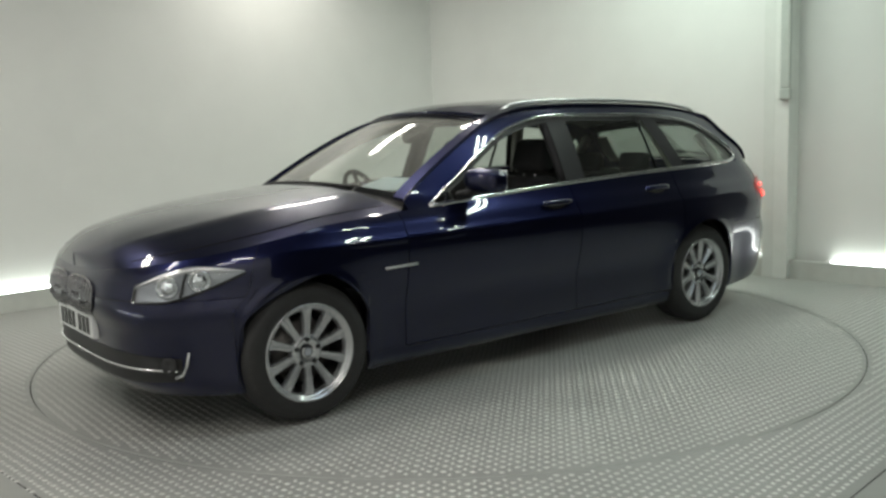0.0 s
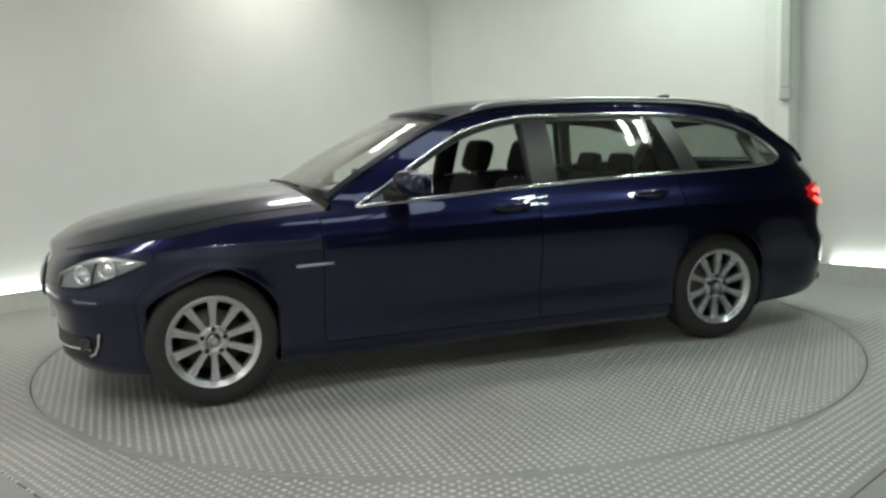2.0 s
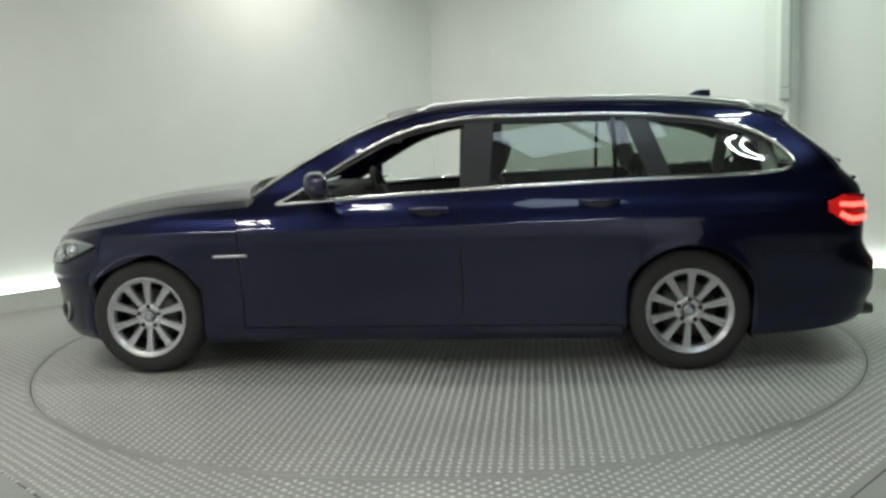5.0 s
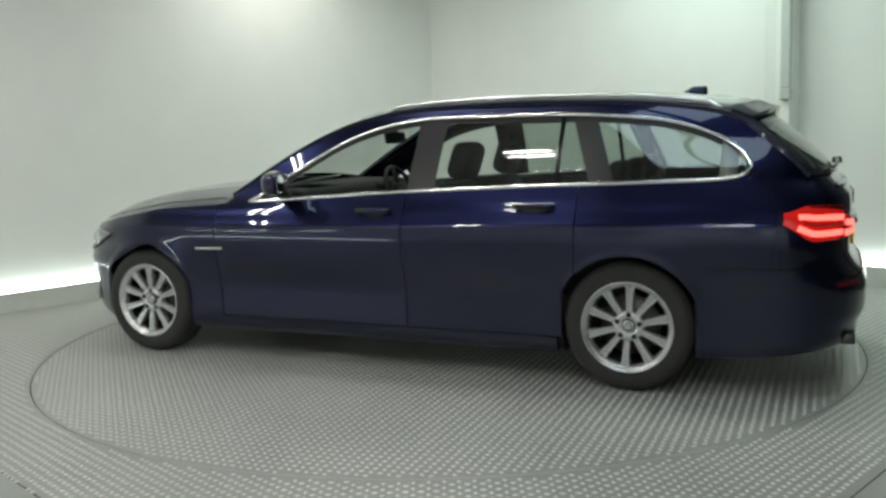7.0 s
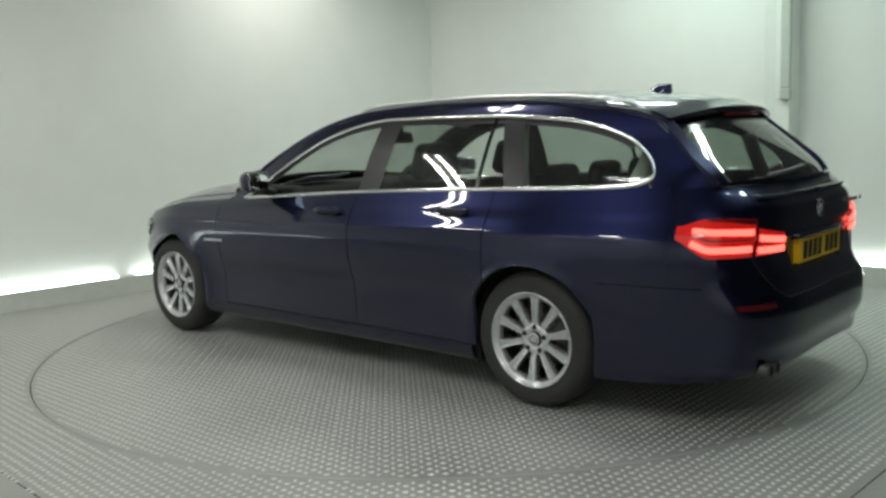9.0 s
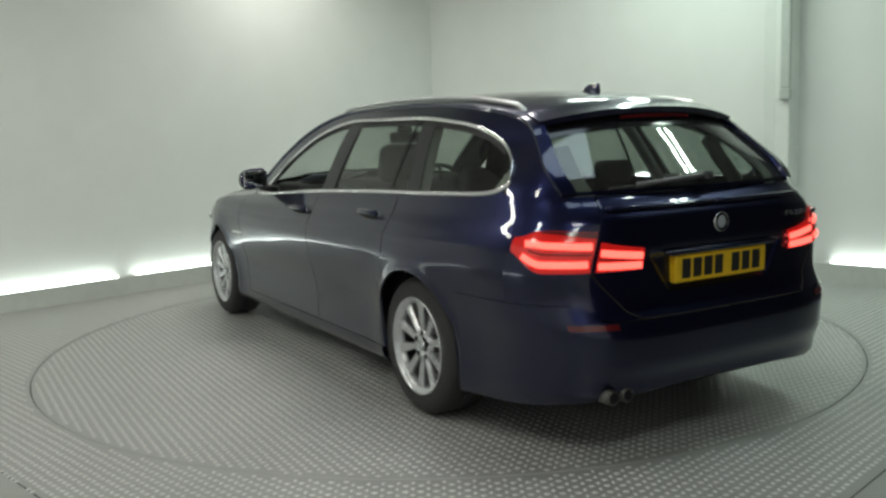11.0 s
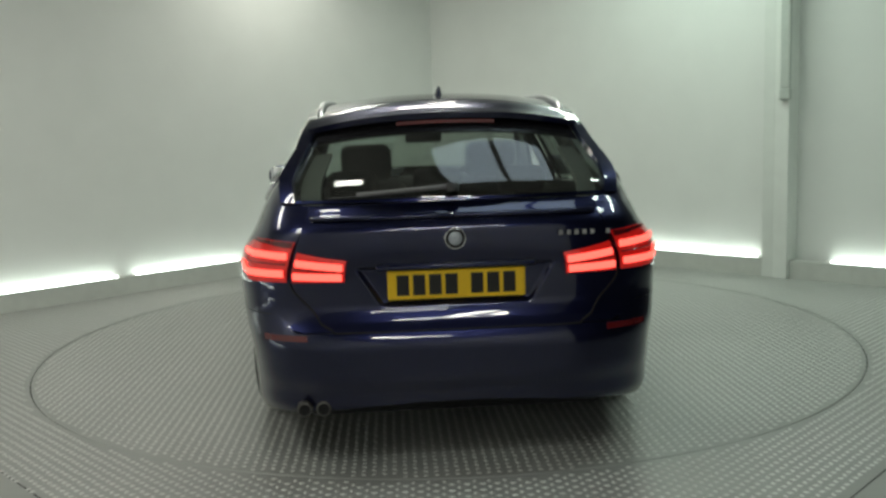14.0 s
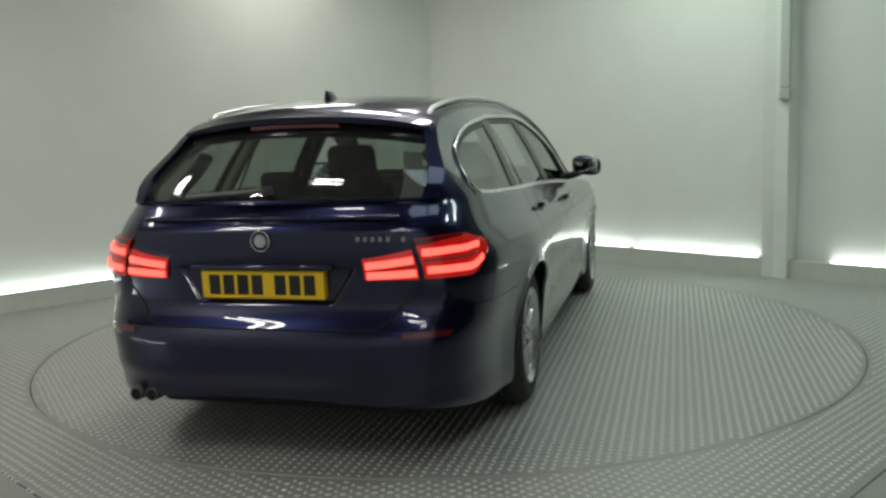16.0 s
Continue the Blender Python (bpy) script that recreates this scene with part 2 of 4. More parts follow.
def room():
    def slab(name, a0, b0, z0, a1, b1, z1, material, label, cat):
        bm = bmesh.new()
        box(bm, a0, b0, z0, a1, b1, z1, AB)
        return tagged(part(name, bm, material, smooth=False), label, cat, kind="structure")

    slab("wall_east", A_WALL, -1.95, -0.3, A_WALL + 0.2, B_WALL + 0.2, CEIL, M_WALL, "plain white painted studio wall washed by light from its foot", "wall")
    slab("wall_north", NEAR - 0.2, B_WALL, -0.3, A_WALL, B_WALL + 0.2, CEIL, M_WALL, "plain off-white painted studio wall lit along its foot", "wall")
    slab("wall_west", NEAR - 0.2, NEAR - 0.2, -0.3, NEAR, B_WALL, CEIL, M_DIM, "grey wall behind the viewer", "wall")
    slab("wall_south", NEAR, NEAR - 0.2, -0.3, -2.4, NEAR, CEIL, M_DIM, "grey wall behind the viewer", "wall")
    # two added walls out of view; their black colour stands in for missing light
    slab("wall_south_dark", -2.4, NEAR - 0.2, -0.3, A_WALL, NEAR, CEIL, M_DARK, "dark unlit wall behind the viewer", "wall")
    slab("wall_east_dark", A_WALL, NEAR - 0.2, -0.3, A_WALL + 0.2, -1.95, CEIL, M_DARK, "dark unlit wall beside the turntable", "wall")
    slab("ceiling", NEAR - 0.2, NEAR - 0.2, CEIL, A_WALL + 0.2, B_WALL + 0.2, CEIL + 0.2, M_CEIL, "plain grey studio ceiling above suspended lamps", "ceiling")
    slab("kerb_east", A_KERB, -0.68, 0, A_KERB + 0.05, B_KERB + 0.05, 0.15, M_KERB, "pale grey low kerb hiding a light strip", "kerb")
    slab("kerb_east_outer", A_KERB, -2.1, 0, A_KERB + 0.05, -0.90, 0.15, M_KERB, "pale grey low kerb hiding a light strip", "kerb")
    slab("kerb_west", NEAR + 0.10, NEAR, 0, NEAR + 0.15, B_KERB, 0.07, M_KERB, "pale grey low kerb along the wall foot", "kerb")
    slab("kerb_north", NEAR, B_KERB, 0, A_KERB, B_KERB + 0.05, 0.15, M_KERB, "pale grey low kerb along the wall foot", "kerb")

    # floor with a round opening for the turntable
    bm = bmesh.new()
    n = 180
    lo_a, hi_a, lo_b, hi_b = -2.88, A_WALL, -2.93, B_WALL
    inner, low, outer = [], [], []
    for i in range(n):
        t = 2 * math.pi * (i + 0.5) / n
        c, s = math.cos(t), math.sin(t)
        k = min((hi_a if c > 0 else lo_a) / c if abs(c) > 1e-6 else 99, (hi_b if s > 0 else lo_b) / s if abs(s) > 1e-6 else 99)
        inner.append(bm.verts.new(ab((R_TABLE + 0.003) * c, (R_TABLE + 0.003) * s)))
        low.append(bm.verts.new(ab((R_TABLE + 0.003) * c, (R_TABLE + 0.003) * s, -0.08)))
        outer.append(bm.verts.new(ab(k * c, k * s)))
    for i in range(n):
        j = (i + 1) % n
        bm.faces.new((inner[i], outer[i], outer[j], inner[j]))
        bm.faces.new((low[i], inner[i], inner[j], low[j]))
    for ca, cb in ((lo_a, lo_b), (hi_a, lo_b), (hi_a, hi_b), (lo_a, hi_b)):
        w = bm.verts.new(ab(ca, cb))
        near = sorted(outer, key=lambda v: (v.co - w.co).length)[:2]
        f = bm.faces.new((near[0], w, near[1]))
        f.normal_update()
        if f.normal.z < 0:
            f.normal_flip()
    floor = tagged(part("floor", bm, M_FLOOR, smooth=False), "grey metal tread plate platform round the turntable", "floor", kind="structure")
    # added black ring that paints the darkness inside the turntable gap
    bm = bmesh.new()
    lathe(bm, [(R_TABLE - 0.006, -0.006), (R_TABLE + 0.001, -0.004), (R_TABLE + 0.006, -0.006)], 180, "z")
    part("gap_shade", bm, M_PIT, floor, smooth=False)
    slab("floor_pit", -2.95, -2.98, -0.3, A_WALL, B_WALL, -0.085, M_PIT, "dark pit beneath the turntable gap", "floor")
    slab("floor_west", NEAR, NEAR, -0.12, -2.884, B_WALL, -0.002, M_FLOOR, "plain grey floor beside the tread platform", "floor")
    slab("floor_south", -2.884, NEAR, -0.12, A_WALL, -2.934, -0.002, M_FLOOR, "plain grey floor beside the tread platform", "floor")
    return floor


def studs(name, keep, parent, lim, turned=0.0):
    """Lozenge-shaped tread studs, alternating in direction, on a lattice that may be turned."""
    verts, faces = [], []
    step = 0.040
    rnd = random.Random(5)
    n = int(lim * (1.42 if turned else 1.0) / step) + 2
    ct, sn = math.cos(math.radians(turned)), math.sin(math.radians(turned))
    for i in range(-n, n + 1):
        for j in range(-n, n + 1):
            a, b = i * step + rnd.uniform(-0.0012, 0.0012), j * step + rnd.uniform(-0.0012, 0.0012)
            a, b = a * ct - b * sn, a * sn + b * ct
            if not keep(a, b):
                continue
            ang = math.radians(turned + (45 if (i + j) % 2 else -45)) + rnd.uniform(-0.03, 0.03)
            c, s = math.cos(ang), math.sin(ang)
            L, W, H = 0.0142, 0.0104, 0.0034
            base = len(verts)
            for u, v, z in ((-L, 0, 0), (0, -W, 0), (L, 0, 0), (0, W, 0), (-L * 0.45, 0, H), (L * 0.45, 0, H)):
                p = ab(a + u * c - v * s, b + u * s + v * c, z + 0.0003)
                verts.append(p[:])
            faces += [tuple(base + k for k in f) for f in ((0, 1, 4), (1, 5, 4), (1, 2, 5), (2, 3, 5), (3, 4, 5), (3, 0, 4))]
    me = bpy.data.meshes.new(name)
    me.from_pydata(verts, [], faces)
    me.materials.append(M_STUD)
    ob = new(name, me)
    ob.parent = parent
    return tagged(ob, kind="stuff")


def turntable():
    bm = bmesh.new()
    rings = lathe(bm, [(0.02, 0.0), (0.8, 0.0), (1.7, 0.0), (R_TABLE - 0.005, 0.0), (R_TABLE - 0.003, -0.002), (R_TABLE - 0.003, -0.07)], 180, "z")
    bm.faces.new(rings[0])
    for f in bm.faces:
        f.normal_update()
        if abs(f.normal.z) > 0.5 and f.normal.z < 0:
            f.normal_flip()
    base = tagged(new("turntable"), "round grey metal tread plate turntable set in the floor", "turntable")
    part("plate", bm, M_FLOOR, base, smooth=False)
    tread = studs("tread", lambda a, b: a * a + b * b < (R_TABLE - 0.025) ** 2, base, R_TABLE, 45)
    return base


def strip_tube(a0, b0, a1, b1, radius=0.016):
    bm = bmesh.new()
    p, q = ab(a0, b0, 0.145), ab(a1, b1, 0.145)
    tube(bm, [p, q], radius, 6)
    ob = tagged(new("strip_light"), "white glowing tube light behind the low kerb", "strip light", "wall foot lights")
    part("tube", bm, M_TUBE, ob)
    for e, d in ((p, (q - p).normalized()), (q, (p - q).normalized())):
        bc = bmesh.new()
        tube(bc, [e - d * 0.03, e + d * 0.01], 0.018, 10)
        part("end_cap", bc, M_LAMP_CASE, ob)
    bh = bmesh.new()
    box(bh, min(a0, a1) - 0.02, min(b0, b1) - 0.02, 0.0, max(a0, a1) + 0.02, max(b0, b1) + 0.02, 0.12, AB)
    part("housing", bh, M_LAMP_CASE, ob, smooth=False)


def wall_lights():
    a = A_KERB + 0.085
    for b0, b1 in ((3.15, 1.95), (1.90, 0.70), (0.65, -0.60), (-1.20, -1.90),):
        strip_tube(a, b0, a, b1)
    for p0, p1 in ((2.2, 1.1), (1.05, 0.0)):
        strip_tube(NEAR + 0.06, p0, NEAR + 0.06, p1, 0.034)
    b = B_KERB + 0.085
    for a0, a1 in ((3.0, 1.85), (1.80, 0.60), (0.55, -0.52), (-0.66, -1.90), (-1.95, -3.10), (-3.15, -4.35)):
        strip_tube(a0, b, a1, b)


def ceiling_lamp(x, y, turn_deg, cool=False, length=1.5, width=0.26):
    m = pose(x, y, 0, 0, 0, turn_deg)
    la, lb = length / 2, width / 2
    ob = tagged(new("ceiling_lamp"), "white suspended batten lamp with two glowing tubes", "ceiling lamp", "ceiling lamps")
    bm = bmesh.new()
    box(bm, -la, -lb, LAMP_Z - 0.07, la, lb, LAMP_Z, m)
    part("case", bm, M_LAMP_CASE, ob, smooth=False)
    for off in (-0.075, 0.075):
        bt = bmesh.new()
        bt.faces.new([bt.verts.new(m @ Vector((p * (la - 0.02), off + q * 0.024, LAMP_Z - 0.073))) for p, q in ((-1, -1), (-1, 1), (1, 1), (1, -1))])
        part("tube", bt, M_LAMP_COOL if cool else M_LAMP, ob, smooth=False)
    for q in (-0.8, 0.8):
        bw = bmesh.new()
        tube(bw, [m @ Vector((q * la, 0, LAMP_Z)), m @ Vector((q * la, 0, CEIL))], 0.004, 6, up=Vector((1, 0, 0)))
        part("hanger", bw, M_CONDUIT, ob)


def ceiling_panel(x, y, turn_deg, n=2, w=0.75, d=0.9):
    """Bluish lay-in panels divided by dark bars."""
    m = pose(x, y, 0, 0, 0, turn_deg)
    ob = tagged(new("ceiling_panel_light"), "pale blue ceiling light panel divided by dark bars", "ceiling lamp")
    bm = bmesh.new()
    box(bm, -n * w / 2 - 0.05, -d / 2 - 0.05, LAMP_Z - 0.04, n * w / 2 + 0.05, d / 2 + 0.05, LAMP_Z, m)
    part("frame", bm, M_TRIM, ob, smooth=False)
    for q in (-0.7, 0.7):
        bw = bmesh.new()
        tube(bw, [m @ Vector((q, 0, LAMP_Z)), m @ Vector((q, 0, CEIL))], 0.004, 6, up=Vector((1, 0, 0)))
        part("hanger", bw, M_CONDUIT, ob)
    for i in range(n):
        bm = bmesh.new()
        x0 = -n * w / 2 + i * w
        box(bm, x0 + 0.04, -d / 2, LAMP_Z - 0.05, x0 + w - 0.04, d / 2, LAMP_Z - 0.04, m)
        part("pane", bm, M_PANEL, ob, smooth=False)


def post():
    ob = tagged(new("wall_post"), "white painted square post standing against the wall", "post")
    bm = bmesh.new()
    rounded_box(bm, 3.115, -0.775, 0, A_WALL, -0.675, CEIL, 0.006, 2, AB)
    # darkened copy of the post paint, offsetting lamp light on this leaf
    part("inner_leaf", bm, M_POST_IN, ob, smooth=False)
    bm = bmesh.new()
    rounded_box(bm, 3.095, -0.90, 0, A_WALL, -0.78, CEIL, 0.006, 2, AB)
    part("outer_leaf", bm, M_POST, ob, smooth=False)
    ob = tagged(new("conduit"), "grey vertical cable conduit ending in a small box", "conduit")
    bm = bmesh.new()
    rounded_box(bm, 3.06, -0.915, 1.56, 3.093, -0.835, CEIL, 0.012, 3, AB)
    part("duct", bm, M_CONDUIT, ob, smooth=False)
    bm = bmesh.new()
    rounded_box(bm, 3.055, -0.922, 1.47, 3.093, -0.83, 1.56, 0.012, 3, AB)
    part("socket_box", bm, M_CONDUIT, ob, smooth=False)


# ---------------------------------------------------------------- estate car, x forward, y to its left
TYRE_R = 0.322
WB = 1.484
ARCH_R = 0.352
SECTION = smooth_curve([(0.15, 0.808), (0.19, 0.858), (0.225, 0.868), (0.26, 0.872), (0.30, 0.8735), (0.35, 0.8755), (0.42, 0.880), (0.48, 0.888), (0.56, 0.905), (0.66, 0.920), (0.735, 0.926),
                        (0.775, 0.922), (0.83, 0.902), (0.88, 0.880), (0.93, 0.850), (0.98, 0.825), (1.02, 0.806), (1.10, 0.768), (1.20, 0.718),
                        (1.30, 0.660), (1.38, 0.605), (1.42, 0.570)])
NOSE = smooth_curve([(0.15, 2.08), (0.20, 2.155), (0.25, 2.195), (0.30, 2.202), (0.38, 2.210), (0.48, 2.226), (0.54, 2.252), (0.57, 2.262), (0.60, 2.264), (0.67, 2.252), (0.72, 2.230), (0.78, 2.18), (0.95, 1.9)])
TAIL = smooth_curve([(0.15, 2.36), (0.21, 2.445), (0.25, 2.500), (0.275, 2.520), (0.31, 2.523), (0.40, 2.556), (0.50, 2.555), (0.555, 2.535), (0.60, 2.502), (0.66, 2.478), (0.76, 2.475), (0.86, 2.48), (0.93, 2.475),
                     (0.98, 2.44), (1.03, 2.39), (1.06, 2.38)])
XF, XR = 1.35, -1.75


def flank(x, z):
    """Shoulder crease that rises towards the tail, with a shallow hollow below it, and flared arches."""
    zc = 0.792 + 0.030 * sstep(0.9, -1.6, x)
    d = z - zc
    fade = sstep(1.75, 1.1, x) * sstep(-2.3, -1.9, x)
    r = 0.011 * math.exp(-d / 0.035) if d > 0 else 0.011 * math.exp(d / 0.016)
    hollow = -0.009 * math.exp(-((z - 0.46) / 0.11) ** 2) * sstep(1.2, 0.6, x) * sstep(-1.25, -0.7, x)
    flare = 0.0
    for xc in (WB, -WB):
        q = math.hypot(x - xc, z - TYRE_R)
        flare += 0.010 * math.exp(-((q - ARCH_R) / 0.030) ** 2) + 0.009 * math.exp(-((q - ARCH_R - 0.02) / 0.09) ** 2)
    return (r + hollow) * fade + flare


def plan(s, z):
    """s 0..1 round the nose, 1..2 along the side, 2..3 round the tail; returns x, y of the left side."""
    w = SECTION(z)
    if s <= 1:
        f = math.pi / 2 * (1 - s)
        k = sstep(0.50, 0.66, z)
        x, y = XF + (NOSE(z) - XF) * math.sin(f) ** (2 / (3.2 - 0.85 * k)), w * math.cos(f) ** (2 / (3.7 - 0.5 * k))
    elif s < 2:
        x, y = XF + (XR - XF) * (s - 1), w
    else:
        f = math.pi / 2 * (s - 2)
        x, y = XR - (TAIL(z) + XR) * math.sin(f) ** (2 / 5), w * math.cos(f) ** (2 / 4)
    y *= 1 - 0.075 * sstep(-1.35, -2.45, x) if x < -1.35 else 1
    if 0.5 < s < 2.5:
        y += flank(x, z)
    y *= 1 - 0.07 * sstep(0.2, 1.1, x) * sstep(0.86, 1.0, z)
    return x, y


def s_at(x):
    return 1 + (XF - x) / (XF - XR)


def s_of(x, z):
    """The s at which the outline at height z reaches x."""
    if XR <= x <= XF:
        return s_at(x)
    lo, hi = (0, 1) if x > XF else (2, 3)
    for _ in range(40):
        m = (lo + hi) / 2
        if plan(m, z)[0] > x:
            lo = m
        else:
            hi = m
    return (lo + hi) / 2


def s_of_y(y, z, rear=True):
    lo, hi = (2, 3) if rear else (0, 1)
    for _ in range(40):
        m = (lo + hi) / 2
        if (plan(m, z)[1] > y) == rear:
            lo = m
        else:
            hi = m
    return (lo + hi) / 2


def outward(s, z, side, out):
    x, y = plan(s, z)
    x1, y1 = plan(max(s - 0.004, 0), z)
    x2, y2 = plan(min(s + 0.004, 3), z)
    tx, ty = x2 - x1, y2 - y1
    n = math.hypot(tx, ty) or 1
    nx, ny = ty / n, -tx / n
    if nx * x * 0.15 + ny * y < 0:
        nx, ny = -nx, -ny
    return Vector((x + nx * out, side * (y + ny * out), z))


BELT = smooth_curve([(-2.04, 1.083), (-2.02, 1.062), (-1.97, 1.044), (-1.90, 1.035), (-1.65, 1.026), (-1.0, 1.010), (-0.35, 0.988), (0.28, 0.956), (0.73, 0.930)])
DLO_TOP = smooth_curve([(-2.04, 1.085), (-2.015, 1.13), (-1.97, 1.175), (-1.88, 1.235), (-1.71, 1.298), (-1.53, 1.333), (-1.03, 1.368), (-0.38, 1.372), (-0.22, 1.358), (-0.06, 1.328),
                        (0.10, 1.278), (0.26, 1.200), (0.45, 1.090), (0.58, 1.012), (0.68, 0.955), (0.73, 0.932)])
EDGE = [(0.86, 0.958), (0.64, 1.095), (0.46, 1.195), (0.28, 1.285), (0.08, 1.358), (-0.15, 1.402), (-0.5, 1.420), (-0.95, 1.422), (-1.45, 1.402), (-1.80, 1.357),
        (-1.965, 1.310), (-2.05, 1.245), (-2.15, 1.160), (-2.24, 1.080), (-2.28, 1.030)]
MID = [(0.97, 1.025), (0.79, 1.125), (0.61, 1.225), (0.42, 1.32), (0.20, 1.405), (-0.08, 1.452), (-0.5, 1.474), (-0.95, 1.476), (-1.5, 1.458), (-1.90, 1.417),
       (-2.06, 1.366), (-2.145, 1.30), (-2.275, 1.185), (-2.37, 1.09), (-2.40, 1.032)]
EDGE_Z = smooth_curve(EDGE)


def along(pts, k):
    i = min(max(int(k), 0), len(pts) - 2)
    t = k - i
    p = [pts[min(max(j, 0), len(pts) - 1)] for j in (i - 1, i, i + 1, i + 2)]
    return [0.5 * (2 * p[1][c] + (p[2][c] - p[0][c]) * t + (2 * p[0][c] - 5 * p[1][c] + 4 * p[2][c] - p[3][c]) * t * t
                   + (3 * p[1][c] - p[0][c] - 3 * p[2][c] + p[3][c]) * t ** 3) for c in (0, 1)]


def width_at(x, z):
    y = SECTION(z) + flank(x, z)
    if x < -1.35:
        y *= 1 - 0.075 * sstep(-1.35, -2.45, x)
    y *= 1 - 0.07 * sstep(0.2, 1.1, x) * sstep(0.86, 1.0, z)
    y *= 1 - 0.085 * sstep(-1.3, -2.2, x) * sstep(1.04, 1.26, z)
    if x < XR and z < 1.3:
        a = min((XR - x) / (TAIL(z) + XR), 0.97)
        y *= 1 - (1 - (1 - a ** 5) ** 0.25) * (1 - sstep(1.03, 1.3, z))
    return y


def side_pt(x, z, side=1, out=0.0):
    return Vector((x, side * (width_at(x, z) + out), z))


def canopy(k, t, up=0.0):
    """Screen, roof and rear window: k runs back from the screen's foot, t across from -1 to 1."""
    ex, ez = along(EDGE, k)
    mx, mz = along(MID, k)
    b = 1 - abs(t) ** 2.3
    y = width_at(ex, ez)
    e2, m2 = along(EDGE, k + 0.02), along(EDGE, k - 0.02)
    dx, dz = e2[0] - m2[0], e2[1] - m2[1]
    n = math.hypot(dx, dz) or 1
    return Vector((ex + (mx - ex) * b + dz / n * up, t * y, ez + (mz - ez) * b - dx / n * up))


def top_of_body(s, z_guess=0.8):
    """Height of the upper edge of the lower body at s."""
    if s <= 1:
        return 0.725 + 0.135 * s ** 1.5 + (0.030 * s)
    x = XF + (XR - XF) * (s - 1) if s < 2 else plan(s, 1.0)[0]
    if x > 0.73:
        return 0.890 + (0.930 - 0.890) * (XF - x) / (XF - 0.73)
    if x > -2.03 and s < 2.4:
        return BELT(x)
    return 1.03


def sill(s):
    if s <= 1:
        return 0.175 + 0.02 * (1 - s)
    if s < 2:
        return 0.175
    return 0.185 + 0.10 * (s - 2)


def lower_edge(s):
    z = sill(s)
    x = plan(s, 0.5)[0]
    for c in (WB, -WB):
        d = abs(x - c)
        if d < ARCH_R - 1e-6:
            z = max(z, TYRE_R + 0.005 + math.sqrt(ARCH_R ** 2 - d * d) if d < ARCH_R * 0.93 else z)
    return z


def gate_edge(z):
    """Half width of the tailgate: drawn in below the lamps, with a rounded lower corner."""
    return 0.625 - 0.105 * sstep(0.755, 0.585, z) - 0.05 * sstep(0.60, 0.56, z)


def panel(name, parent, side, ss, zlo, zhi, rows=14, material=None, label="", out=0.0, th=0.012, waist=None):
    """A body panel; with a waist, the rows above that height run level whatever the lower edge does."""
    bm = bmesh.new()

    def height(s, v):
        if waist is None:
            return zlo(s) + (zhi(s) - zlo(s)) * v
        if v <= 0.4:
            return zlo(s) + (waist - zlo(s)) * v / 0.4
        return waist + (zhi(s) - waist) * (v - 0.4) / 0.6
    grid(bm, lambda s, v: outward(s, height(s, v), side, out), ss, lin(0, 1, rows), flip=side < 0)
    return part(name, bm, material or M_PAINT, parent, label, mods=solid(th))


def arch_steps(xc, x0, x1, n=13):
    """Stations from x0 back to x1, close together at the ends of a wheel arch."""
    e = ARCH_R * 0.93
    xs = [xc + e * math.cos(math.pi * i / (n * 2)) for i in range(n * 2 + 1)]
    out = [x for x in xs if x1 <= x <= x0]
    front = [x for x in lin(x0, xc + e + 0.002, 8)] if x0 > xc + e + 0.01 else []
    back = [x for x in lin(xc - e - 0.002, x1, 8)] if x1 < xc - e - 0.01 else []
    res = front + out + back
    if x0 < xc + e:
        res = [x0] + [x for x in res if x < x0 - 0.004]
    if x1 > xc - e:
        res = [x for x in res if x > x1 + 0.004] + [x1]
    return res


G = 0.0025


